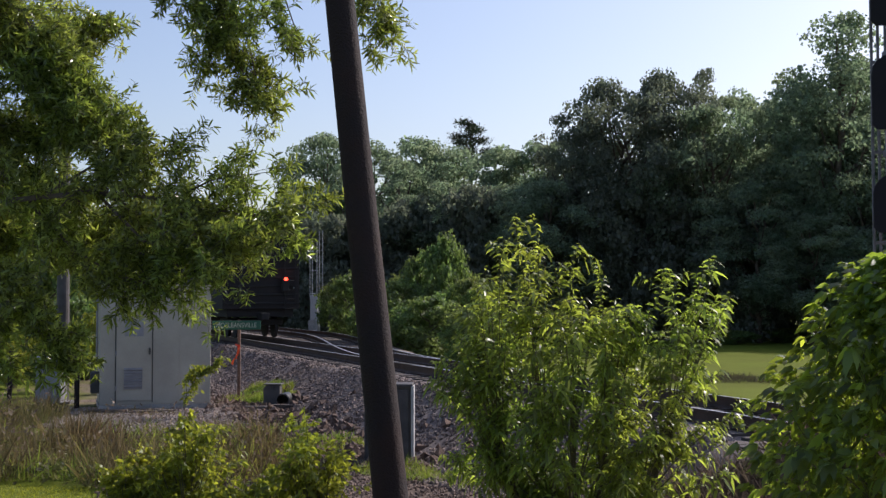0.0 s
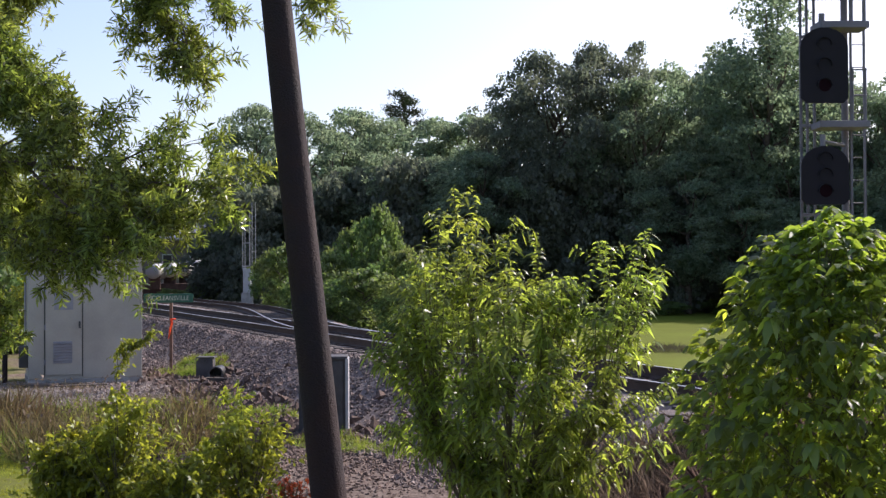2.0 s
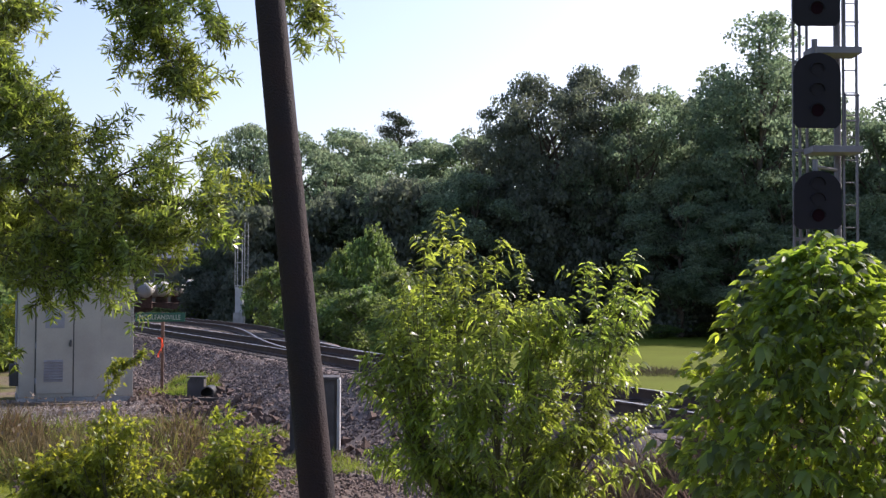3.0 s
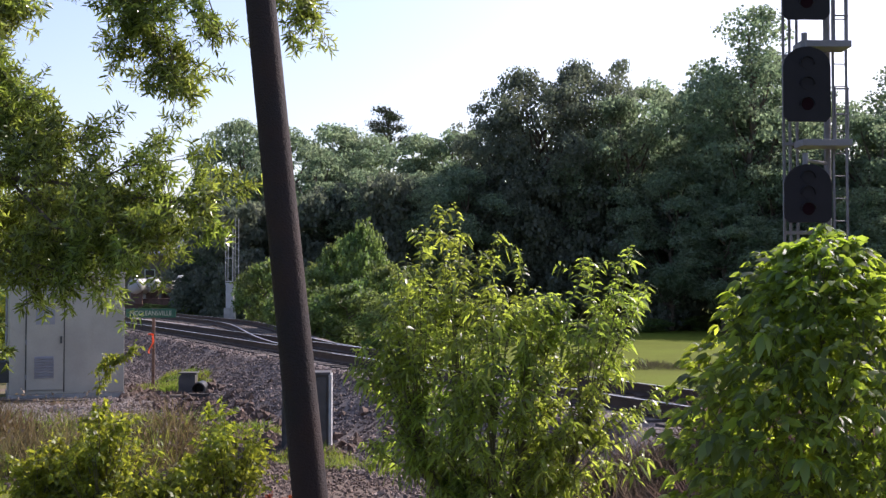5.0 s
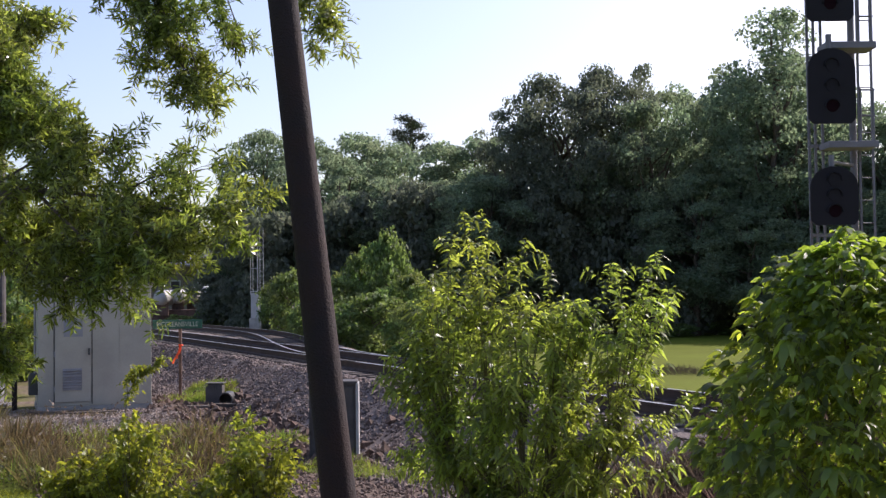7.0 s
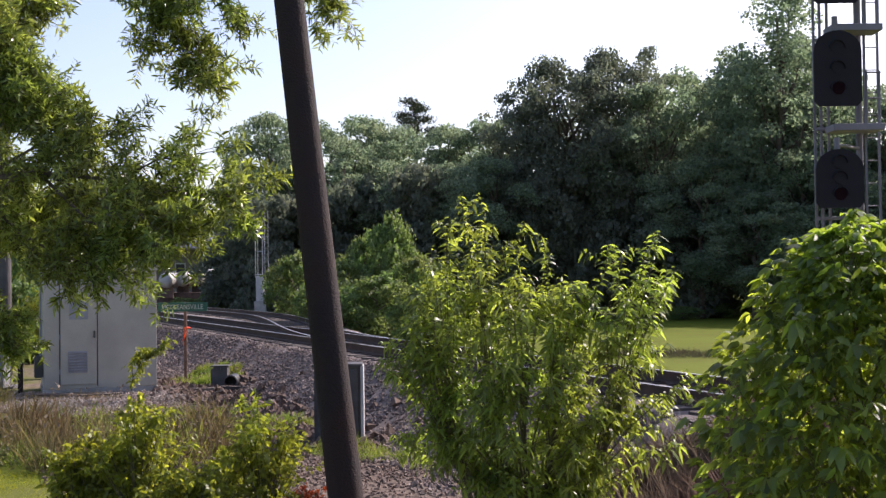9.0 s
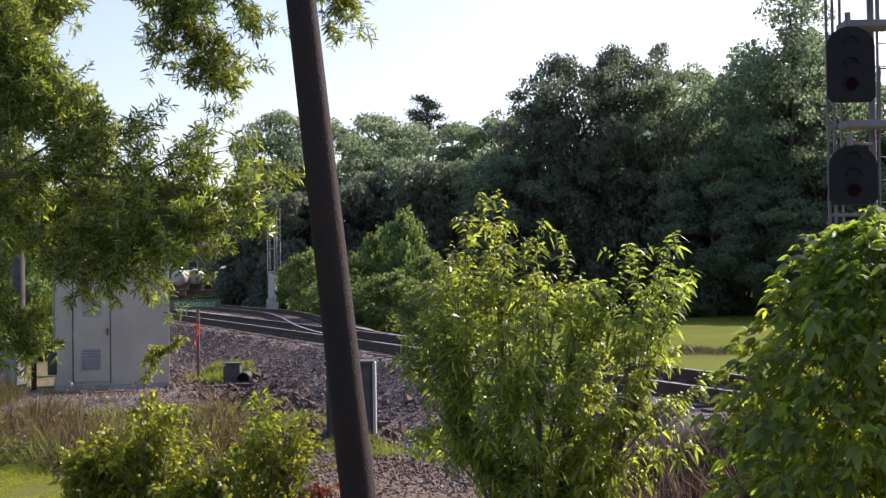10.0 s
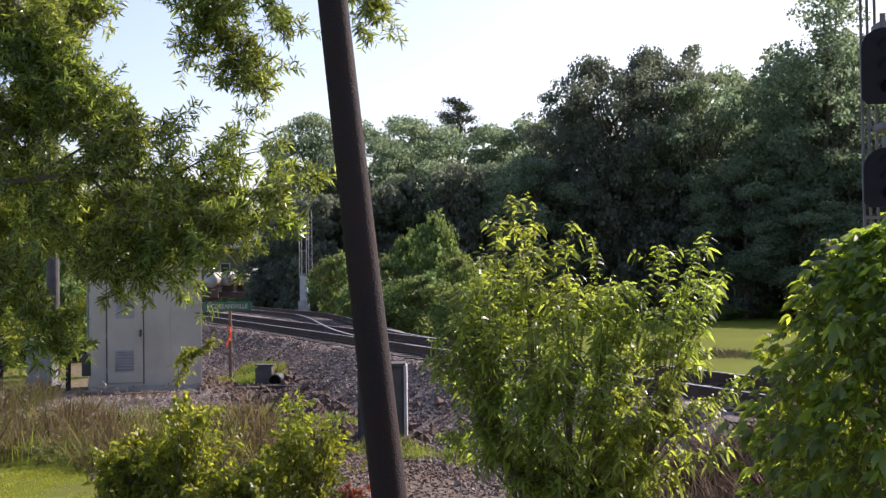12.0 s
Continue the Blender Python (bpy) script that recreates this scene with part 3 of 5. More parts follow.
def signal_tower(m, height, heads, label, wide, M_GALV):
    """A steel post with a ladder and light side frame, and signal heads with black backgrounds towards local -y."""
    root = thing("railway_signal", m, label, "railway signal")
    part("footing", box((0.62, 0.62, 0.7), pose(0.0, 0, 0.0), 0.03), M_CONCRETE, root)
    foot = 1.5
    post, uprights = (0.50, (-0.15, -0.055, 0.055)) if wide > 0.9 else (0.15, (-0.27, -0.13))
    part("pedestal", box((0.44, 0.40, foot), pose(0.0, 0, 0.3 + foot / 2), 0.02), M_GALV, root)
    part("post", rod((post, 0, 0.3), (post, 0, height), 0.052 * wide, None, 14), M_GALV, root)
    for x in uprights:
        part("upright", box((0.035, 0.04, height - 1.7), pose(x, 0.05, (height + 1.7) / 2)), M_GALV, root)
    n = int((height - 1.8) / 1.35)
    for i in range(n + 1):
        part("cross_bar", box((post - uprights[0], 0.05, 0.05), pose((post + uprights[0]) / 2, 0.05, 1.9 + i * 1.35), 0.005), M_GALV, root)
    lx = 0.56 if wide > 0.9 else 0.30
    ladder = part("ladder", box((0.03, 0.04, height + 0.3), pose(lx, -0.1, (height + 0.3) / 2 + 0.3)), M_GALV, root)
    part("stile", box((0.03, 0.04, height + 0.3), pose(lx + 0.2, -0.1, (height + 0.3) / 2 + 0.3)), M_GALV, ladder)
    for k in range(int(height / 0.34)):
        part("rung", rod((lx, -0.1, 0.7 + k * 0.34), (lx + 0.2, -0.1, 0.7 + k * 0.34), 0.009, None, 6), M_GALV, ladder)
    for z, hw, hh, deck in heads:
        hd = part("signal_head", plate(head_outline(hw, hh), 0.04, pose(0, -0.62, z)), M_SIGNAL_BLACK, root, "black oval signal background")
        part("bracket", rod((0.0, -0.5, z + hh * 0.58), (0.50, 0, z + hh * 0.58), 0.028), M_GALV, hd)
        part("neck", rod((0.0, -0.5, z + hh * 0.3), (0.0, -0.5, z + hh * 0.70), 0.045), M_GALV, hd)
        part("lamp_case", box((0.34, 0.26, hh * 0.8), pose(0, -0.46, z - 0.02), 0.02), M_SIGNAL_BLACK, hd)
        for k, dz in enumerate((0.30, 0.0, -0.30)):
            cz = z + dz * hh * 0.9
            arc = np.linspace(-0.1, math.pi + 0.1, 11)
            ring = [(0.11 * math.cos(a), 0.11 * math.sin(a)) for a in arc] + [(0.102 * math.cos(a), 0.102 * math.sin(a)) for a in arc[::-1]]
            part("hood", plate(ring, 0.05, pose(0, -0.66, cz)), M_SIGNAL_BLACK, hd)
            part("lens", rod((0, -0.625, cz), (0, -0.63, cz), 0.09, None, 16), M_RED_DIM if k == 2 else M_SIGNAL_BLACK, hd)
        pl = part("platform", box((0.74, 0.45, 0.10), pose(0.33, -0.30, deck), 0.01), M_GALV, root)
        for x in (0.45, 0.64):
            part("guard_rail", rod((x, -0.5, deck), (x, -0.5, deck + 0.82), 0.016), M_GALV, pl)
        for q in (0.42, 0.80):
            part("guard_rail", rod((0.46, -0.5, deck + q), (0.66, -0.5, deck + q), 0.014), M_GALV, pl)
    return root


# ---- structures ----
def build_bungalow():
    w, d, h = 2.54, 2.1, 2.70
    root = thing("signal_bungalow", pose(-8.42, 29.32, 0.02, 0, 0, 20), "pale grey steel railway equipment hut on gravel", "equipment hut")
    part("skid", box((w + 0.04, d, 0.16), pose(0, 0, 0.02), 0.01), M_CONCRETE, root)
    part("wall", box((w, d, h), pose(0, 0, 0.1 + h / 2), 0.02), M_GREY_PAINT, root)
    part("roof", box((w + 0.16, d + 0.16, 0.1), pose(0, 0, 0.1 + h + 0.05), 0.02), M_GREY_PAINT, root)
    y = -d / 2
    door = part("door", box((0.80, 0.03, 2.1), pose(-0.50, y - 0.016, 1.25), 0.008), M_GREY_PAINT, root)
    part("vent", box((0.42, 0.03, 0.50), pose(-0.52, y - 0.04, 0.72), 0.006), M_VENT, door)
    for k in range(7):
        part("louvre", box((0.40, 0.03, 0.025), pose(-0.52, y - 0.062, 0.53 + k * 0.065, 25)), M_VENT, door)
    part("notice", box((0.42, 0.008, 0.50), pose(-0.50, y - 0.036, 1.95)), M_VENT, door)
    part("handle", box((0.04, 0.06, 0.16), pose(-0.15, y - 0.05, 1.35), 0.01), M_SEAM, door)
    for z in (0.5, 1.3, 2.1):
        part("hinge", rod((-0.91, y - 0.03, z - 0.06), (-0.91, y - 0.03, z + 0.06), 0.02), M_VENT, door)
    for x in (-0.92, -0.08, 0.55):
        part("seam", box((0.022, 0.012, h - 0.1), pose(x, y - 0.003, 0.1 + h / 2)), M_SEAM if x < 0 else M_GREY_PAINT, root)
    part("meter_box", box((0.2, 0.35, 0.5), pose(-w / 2 - 0.1, y + 0.35, 0.62), 0.02), M_SEAM, root)
    part("conduit", rod((-w / 2 - 0.06, y + 0.35, 0.8), (-w / 2 - 0.06, y + 0.35, 2.7), 0.025), M_VENT, root)


def build_sign():
    x, y = -6.61, 30.7
    root = thing("station_sign", pose(x, y, 0, 0, 0, 4), "green station name board with white letters on a rusty post", "sign")
    part("post", box((0.075, 0.075, 2.1), pose(0, 0.045, 1.0), 0.006), M_SIGNPOST, root)
    board = part("board", box((1.23, 0.03, 0.225), pose(-0.06, -0.01, 1.925), 0.01), M_SIGN, root)
    cu = bpy.data.curves.new("name", "FONT")
    cu.body, cu.size, cu.extrude, cu.align_x, cu.align_y = "MCCLEANSVILLE", 0.172, 0.003, "CENTER", "CENTER"
    tmp = new("lettering", cu)
    me = bpy.data.meshes.new_from_object(tmp.evaluated_get(bpy.context.evaluated_depsgraph_get()))
    bpy.data.objects.remove(tmp)
    k = 1.02 / (max(v.co.x for v in me.vertices) - min(v.co.x for v in me.vertices))
    me.transform(Matrix.Diagonal((k, 1, 1, 1)))
    me.materials.clear()
    me.materials.append(M_LETTER)
    part_mesh("lettering", me, board, "white capital letters", pose(-0.06, -0.032, 1.92, 90))
    for z in (1.86, 2.02):
        part("bolt", rod((0, -0.045, z), (0, -0.02, z), 0.012), M_GALV, board)


def build_ribbon():
    root = thing("marker_ribbon", pose(-6.60, 30.66, 1.40), "orange plastic marker ribbon tied to the sign post", "ribbon")
    V, F = [], []
    for i in range(11):
        u = i / 10
        x, z = 0.03 * math.sin(u * 5) - 0.05 * u, -0.50 * u
        w = 0.034 * (1 - 0.25 * u)
        V += [(x - w, 0.02 * math.sin(u * 9), z), (x + w, 0.02 * math.sin(u * 9 + 1), z)]
    F = [(2 * i, 2 * i + 1, 2 * i + 3, 2 * i + 2) for i in range(10)]
    tail = mesh_of("tail", V, F, M_ORANGE)
    part_mesh("tail", tail, root)
    part_mesh("tail", tail, root, m=pose(0.01, -0.015, 0.01, 0, -9, 50) @ Matrix.Diagonal((0.8, 0.8, 0.7, 1)))
    part("knot", box((0.10, 0.10, 0.035), pose(0.0, 0.08, 0.0), 0.012), M_ORANGE, root)
    return root


def build_small_yard():
    z = ground_height(-5.45, 29.1)
    r = thing("junction_box", pose(-5.47, 29.1, z), "dark grey rounded steel junction box by the track", "junction box")
    out = [(-0.2, 0), (0.2, 0), (0.20, 0.46)] + [(0.2 - 0.06 + 0.06 * math.cos(a), 0.46 + 0.06 * math.sin(a)) for a in (0.5, 1.1, 1.57)] + [(-0.12, 0.52), (-0.19, 0.44)]
    part("body", plate(out, 0.35, Matrix()), M_CASE, r)
    part("lid", box((0.44, 0.4, 0.03), pose(0.02, 0.17, 0.535), 0.01), M_SEAM, r)
    part("hasp", box((0.05, 0.03, 0.08), pose(0.02, -0.02, 0.46)), M_SEAM, r)
    p = thing("drain_pipe", pose(-5.11, 28.6, z + 0.19), "short length of black drain pipe lying on gravel", "pipe")
    bm = bmesh.new()
    for r1, r2, y1, y2 in ((0.165, 0.165, 0, 0.6), (0.14, 0.14, 0.6, 0)):
        bmesh.ops.create_cone(bm, cap_ends=False, segments=20, radius1=r1, radius2=r2, depth=0.6, matrix=pose(0, 0.3, 0, 90))
    part("body", bm, M_RUBBER, p, smooth=True)
    bm = bmesh.new()
    for i in range(20):
        a, b = math.tau * i / 20, math.tau * (i + 1) / 20
        vs = [bm.verts.new((q * math.cos(t), 0.0, q * math.sin(t))) for q, t in ((0.14, a), (0.17, a), (0.17, b), (0.14, b))]
        bm.faces.new(vs)
    part("rim", bm, M_CASE, p)
    part("plug", rod((0, 0.45, 0), (0, 0.47, 0), 0.14, None, 20), M_RUBBER, p)
    z = ground_height(-1.8, 19.5)
    c = thing("relay_case", pose(-1.78, 19.62, -0.08, 0, 0, 2), "grey steel relay case behind the wooden pole", "relay case")
    part("body", box((0.74, 0.45, 1.18), pose(0, 0, 0.67), 0.012), M_CASE, c)
    part("door", box((0.66, 0.02, 1.08), pose(0, -0.236, 0.67), 0.006), M_CASE, c)
    part("hood", box((0.80, 0.52, 0.05), pose(0, 0, 1.28), 0.012), M_CASE, c)
    # Pale strip added along the right edge: its sunlight put into colour.
    part("lit_edge", box((0.045, 0.5, 1.2), pose(0.395, -0.02, 0.67), 0.004), M_PALE_METAL, c)
    part("handle", box((0.03, 0.05, 0.14), pose(-0.27, -0.26, 0.7), 0.006), M_SEAM, c)
    part("footing", box((0.7, 0.42, 0.2), pose(0, 0, -0.01), 0.01), M_CONCRETE, c)


def build_scrap():
    """Old boards and a broken tie left lying along the hut's front."""
    for x, y, turn, ln, wd, z in ((-8.55, 27.75, 14, 1.5, 0.20, 0.06), (-7.95, 27.55, 26, 1.1, 0.16, 0.05), (-8.9, 27.4, 8, 0.9, 0.24, 0.08), (-5.9, 28.5, 4, 1.2, 0.15, 0.07), (-4.6, 28.2, -18, 1.5, 0.16, 0.12)):
        root = thing("scrap_board", pose(x, y, 0, 0, 0, turn), "weathered dark scrap board lying on gravel", "board", "scrap boards")
        part("plank", box((ln, wd, z), pose(0, 0, z / 2 + 0.005, 1.5, 0, 0), 0.008), M_TIE, root)
        for k in (-0.4, 0.4):
            part("nail", rod((ln * k, 0, z), (ln * k, 0, z + 0.03), 0.006, None, 5), M_RAIL, root)


def build_pole():
    root = thing("utility_pole", pose(-0.885, 11.0, 0), "dark creosoted wooden utility pole, leaning", "utility pole")
    pts = [Vector((-0.1037 * z, 0, z)) for z in (-0.5, 0.6, 2, 3.5, 5.2, 7, 9.5)]
    V, F = [], []
    n = 28
    for i, p in enumerate(pts):
        r = 0.162 - 0.0052 * max(0, p.z)
        for j in range(n):
            a = math.tau * j / n
            k = r * (1 + 0.03 * noise.noise(Vector((math.cos(a) * 2, math.sin(a) * 2, p.z * 0.4))) + (0.02 if j % 5 == 0 else 0))
            V.append(p + Vector((k * math.cos(a), k * math.sin(a), 0)))
    for i in range(len(pts) - 1):
        for j in range(n):
            a, b = i * n + j, i * n + (j + 1) % n
            F.append((a, b, b + n, a + n))
    F.append(tuple((len(pts) - 1) * n + j for j in range(n)))
    part_mesh("shaft", mesh_of("shaft", V, F, M_POLE, smooth=True), root)


def build_mast():
    root = thing("equipment_mast", pose(-10.9, 30.0, 0), "galvanised steel mast with an equipment cabinet at its foot", "mast")
    # Shaft in dark case paint: shade from trees put into its colour.
    part("shaft", rod((0, 0, 0), (0, 0, 7.5), 0.17, 0.13, 16), M_CASE, root)
    part("base_plate", box((0.6, 0.6, 0.06), pose(0, 0, 0.03), 0.01), M_GALV, root)
    part("arm", rod((0, 0, 3.9), (0.9, 0, 4.05), 0.05), M_GALV, root)
    cab = part("cabinet", box((0.62, 0.5, 1.15), pose(-0.12, -0.42, 0.62), 0.02), M_VENT, root)
    part("cabinet_door", box((0.5, 0.02, 1.0), pose(-0.12, -0.685, 0.62), 0.006), M_VENT, cab)
    post = thing("fence_post", pose(-10.0, 28.5, 0), "dark weathered wooden fence post", "fence post", "fence posts")
    part("shaft", box((0.10, 0.10, 1.35), pose(0, 0, 0.65), 0.012), M_POLE, post)
    part("cap", box((0.11, 0.11, 0.02), pose(0, 0, 1.33), 0.004), M_POLE, post)
    for x, y in ((-11.8, 28.9), (-12.9, 29.2)):
        copy_thing(post, pose(x, y, 0, 0, 2, 10))


# ---- train ----
def build_car():
    """A dark boxcar, 16 m long; its trailing end faces back along the line at local y = 0."""
    root = thing("boxcar", Matrix(), "dark boxcar of a freight train on the main track", "boxcar", "train")
    part("body", box((3.0, 15.4, 3.25), pose(0, 8.0, 2.75), 0.03), M_CAR, root)
    roof = [(-1.5, 0), (1.5, 0), (1.2, 0.16), (0, 0.26), (-1.2, 0.16)]
    part("roof", plate(roof, 15.5, pose(0, 0.25, 4.37)), M_CAR, root)
    part("underframe", box((2.6, 15.0, 0.35), pose(0, 8.0, 1.0), 0.02), M_CAR_BLACK, root)
    part("coupler", box((0.3, 0.8, 0.28), pose(0, -0.05, 0.85), 0.04), M_CAR_BLACK, root)
    part("side_door", box((0.05, 3.0, 2.8), pose(1.52, 8, 2.7), 0.01), M_CAR_BLACK, root)
    for k in range(9):
        part("rib", box((2.9, 0.06, 0.07), pose(0, 0.28, 1.35 + k * 0.34), 0.01), M_CAR_BLACK, root)
    for k in range(12):
        part("rib", box((0.05, 0.08, 3.0), pose(1.52, 0.8 + k * 1.31, 2.75)), M_CAR_BLACK, root)
    lad = part("ladder", box((0.03, 0.03, 2.4), pose(1.30, 0.16, 2.6)), M_CAR_BLACK, root)
    part("stile", box((0.03, 0.03, 3.2), pose(0.90, 0.16, 2.6)), M_CAR_BLACK, lad)
    for k in range(9):
        part("rung", rod((0.9, 0.16, 1.15 + k * 0.36), (1.3, 0.16, 1.15 + k * 0.36), 0.014, None, 5), M_CAR_BLACK, lad)
    for y in (2.3, 13.7):
        tr = part("bogie", box((2.0, 2.6, 0.25), pose(0, y, 0.62), 0.04), M_CAR_BLACK, root)
        for dy in (-0.87, 0.87):
            for x in (-0.75, 0.75):
                part("wheel", rod((x - 0.06, y + dy, 0.46), (x + 0.06, y + dy, 0.46), 0.46, None, 20), M_CAR_BLACK, tr)
    return root


def car_pose(s):
    c = along(s, 0, RAIL_TOP)
    return Matrix.Translation(c) @ Matrix.Rotation(math.atan2(-TWAY.x, TWAY.y), 4, "Z")


def build_train():
    first = build_car()
    cars = [first] + [copy_thing(first, Matrix()) for k in range(3)]
    tagged(first, "dark boxcar at the rear of a departing freight train")
    unit = part("end_marker", box((0.28, 0.18, 0.5), pose(0.9, 0.12, 2.06), 0.04), M_CAR_BLACK, first)
    part("lamp", rod((0.9, 0.05, 2.29), (0.9, 0.0, 2.29), 0.068, 0.06, 16), M_RED_LAMP, unit, "glowing red marker lamp")
    part("reflector", rod((1.25, 0.22, 1.95), (1.25, 0.2, 1.95), 0.03, None, 8), M_LETTER, first)
    return cars


# ---- far things ----
def build_far():
    tank = thing("storage_tank", Matrix(), "white horizontal cylindrical storage tank on a dark steel rack", "storage tank", "row of tanks")
    bm = bmesh.new()
    rings = [(0.0, 0.0), (0.02, 0.25), (0.09, 0.42), (0.22, 0.53), (0.40, 0.56), (3.2, 0.56), (3.5, 0.4), (3.6, 0.0)]
    n = 24
    vs = [[bm.verts.new((r * math.cos(math.tau * j / n), y, r * math.sin(math.tau * j / n))) for j in range(n)] if r else [bm.verts.new((0, y, 0))] for y, r in rings]
    for a, b in zip(vs, vs[1:]):
        for j in range(n):
            q = [a[j % len(a)], a[(j + 1) % len(a)], b[(j + 1) % len(b)], b[j % len(b)]]
            q = [v for i, v in enumerate(q) if v not in q[:i]]
            if len(q) > 2:
                bm.faces.new(q)
    part("shell", bm, M_TANK, tank, smooth=True)
    for y in (0.6, 3.0):
        part("saddle", box((0.9, 0.14, 1.0), pose(0, y, -0.8), 0.02), M_SIGNPOST, tank)
        part("strap", box((1.14, 0.06, 0.04), pose(0, y, -0.02)), M_SIGNPOST, tank)
    part("valve", rod((0, 1.8, 0.5), (0, 1.8, 0.8), 0.08), M_GALV, tank)
    spots = [(-20.43, 88.00, 2.65), (-19.50, 89.00, 2.74), (-18.64, 90.00, 2.82), (-17.91, 91.00, 2.91)]
    tank.matrix_basis = Matrix.Translation(spots[0]) @ pose(0, 0, 0, 0, 0, -14)
    for p in spots[1:]:
        copy_thing(tank, Matrix.Translation(p) @ pose(0, 0, 0, 0, 0, -14))
    rack = thing("steel_rack", Matrix.Translation((-19.26, 89.80, 1.53)), "rusty dark steel rack under white tanks", "rack")
    part("beam", box((6.2, 4.2, 0.35), pose(0, 1.4, 0.05), 0.02), M_SIGNPOST, rack)
    for x in (-2.9, -1.0, 1.0, 2.9):
        for y in (-0.5, 3.2):
            part("leg", box((0.2, 0.2, 1.6), pose(x, y, -0.82)), M_SIGNPOST, rack)
    part("skirt", box((6.0, 0.08, 1.2), pose(0, -0.66, -0.7), 0.01), M_SIGNPOST, rack)
    house = thing("house", Matrix.Translation((-24.07, 120.00, 2.57)) @ pose(0, 0, -2.57, 0, 0, 20), "far weathered house with a blue-grey metal roof", "house")
    part("wall", box((9, 7, 5.6), pose(0, 0, 2.8)), M_SIDING, house)
    gable = [(-5, 0), (5, 0), (5, 0.15), (0.1, 2.4), (-0.1, 2.4), (-5, 0.15)]
    part("roof", plate(gable, 8, pose(4.0, 0, 5.6, 0, 0, 90)), M_ROOF, house)
    for x in (-2.6, 0, 2.6):
        wnd = part("window", box((1.0, 0.1, 1.4), pose(x, -3.52, 3.6), 0.01), M_LETTER, house)
        part("pane", box((0.8, 0.05, 1.2), pose(x, -3.56, 3.6)), M_RUBBER, wnd)


def build_woods():
    oak_a = crown_tree("broadleaf_tree", 11, 14, 5.0, 0.22, 24, 24000, 0.205, M_FAR_HAZED, "tall broadleaf tree at the wood's edge, backlit", 0.4)
    oak_b = crown_tree("broadleaf_tree", 12, 14, 4.6, 0.15, 26, 24000, 0.205, M_FAR_HAZED, "full green broadleaf tree at the wood's edge", 0.45)
    dark = crown_tree("broadleaf_tree", 13, 16, 6.0, 0.12, 34, 36000, 0.21, M_FAR_SHADED, "large oak at the wood's edge, leaves toned as if shaded", 0.3)
    tall = crown_tree("broadleaf_tree", 14, 18, 4.6, 0.20, 26, 22000, 0.20, M_FAR_HAZED, "tall thin-crowned broadleaf tree, sky showing through", 0.6, 0.4)
    bush_a = crown_tree("understory_tree", 15, 6.5, 3.6, 0.03, 18, 10000, 0.24, M_FAR_SHADED, "low tree of the wood's edge, leaves toned as if shaded", 0.45)
    bush_b = crown_tree("roadside_shrub", 16, 4.4, 2.2, 0.02, 18, 6500, 0.18, M_MID, "sunlit green shrub beside the track", 0.45)
    rng = np.random.default_rng(77)
    # kind, place of the crown's top, width factor
    rows = [
        (oak_a, (-12.22, 86.00, 14.15), 0.80), (oak_b, (-13.42, 84.00, 6.66), 0.60), (oak_b, (-9.15, 88.00, 13.80), 1.0), (oak_a, (-5.94, 92.00, 14.66), 0.95),
        (oak_b, (-3.51, 90.00, 13.43), 0.95), (oak_a, (0.04, 86.00, 13.15), 0.95), (oak_b, (2.57, 84.00, 13.29), 0.95), (oak_b, (-6.86, 84.00, 12.20), 0.9),
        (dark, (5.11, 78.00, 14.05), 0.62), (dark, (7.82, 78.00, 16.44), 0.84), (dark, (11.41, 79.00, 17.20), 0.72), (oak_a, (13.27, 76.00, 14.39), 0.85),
        (oak_b, (16.61, 84.00, 16.61), 0.95), (oak_a, (18.43, 82.00, 15.70), 0.85), (tall, (20.09, 72.00, 19.18), 1.05), (oak_b, (18.41, 74.00, 15.62), 0.9),
        (oak_a, (23.15, 76.00, 16.33), 0.9), (oak_b, (26.14, 74.00, 13.39), 1.0), (oak_a, (27.26, 82.00, 14.94), 1.0), (tall, (30.44, 74.00, 16.55), 1.1),
        (oak_b, (26.84, 70.00, 12.48), 1.0), (oak_a, (34.44, 76.00, 16.51), 1.1), (oak_b, (39.59, 80.00, 16.13), 1.1), (oak_b, (-31.62, 150.00, 10.93), 1.0),
        (oak_a, (-28.21, 155.00, 11.28), 1.0), (oak_b, (-32.11, 140.00, 11.34), 1.1), (oak_a, (-35.85, 130.00, 13.74), 1.4), (oak_b, (-42.56, 120.00, 15.10), 1.5),
        (oak_b, (-48.72, 110.00, 15.08), 1.5), (oak_b, (-24.48, 64.00, 8.66), 1.0),
        (oak_b, (-3.49, 80.00, 10.18), 0.8), (oak_a, (-0.15, 80.00, 10.00), 0.8), (oak_a, (3.03, 76.00, 9.80), 0.8), (oak_b, (-10.05, 82.00, 10.37), 0.8),
        (oak_b, (15.08, 72.00, 9.42), 0.75), (oak_a, (20.67, 70.00, 9.56), 0.8), (oak_b, (17.49, 69.00, 7.21), 0.7), (oak_a, (24.02, 68.00, 8.09), 0.8), (oak_a, (26.23, 66.00, 6.40), 0.75),
    ]
    size = {oak_a: 14, oak_b: 14, dark: 16, tall: 18}
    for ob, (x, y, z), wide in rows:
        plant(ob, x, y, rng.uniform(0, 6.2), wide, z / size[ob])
    p = (-2.65, 112.00, 19.10)
    pine = pine_tree("pine_tree", 5, p[2], "tall dark pine standing above the wood")
    pine.matrix_basis = pose(p[0], p[1], 0)
    # the closed lower edge of the wood
    x = -13.5
    while x < 48:
        y = 80 + rng.uniform(-3, 3) - (3 if x > 8 else 0)
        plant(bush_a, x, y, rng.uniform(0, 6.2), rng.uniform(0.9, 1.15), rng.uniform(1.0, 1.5))
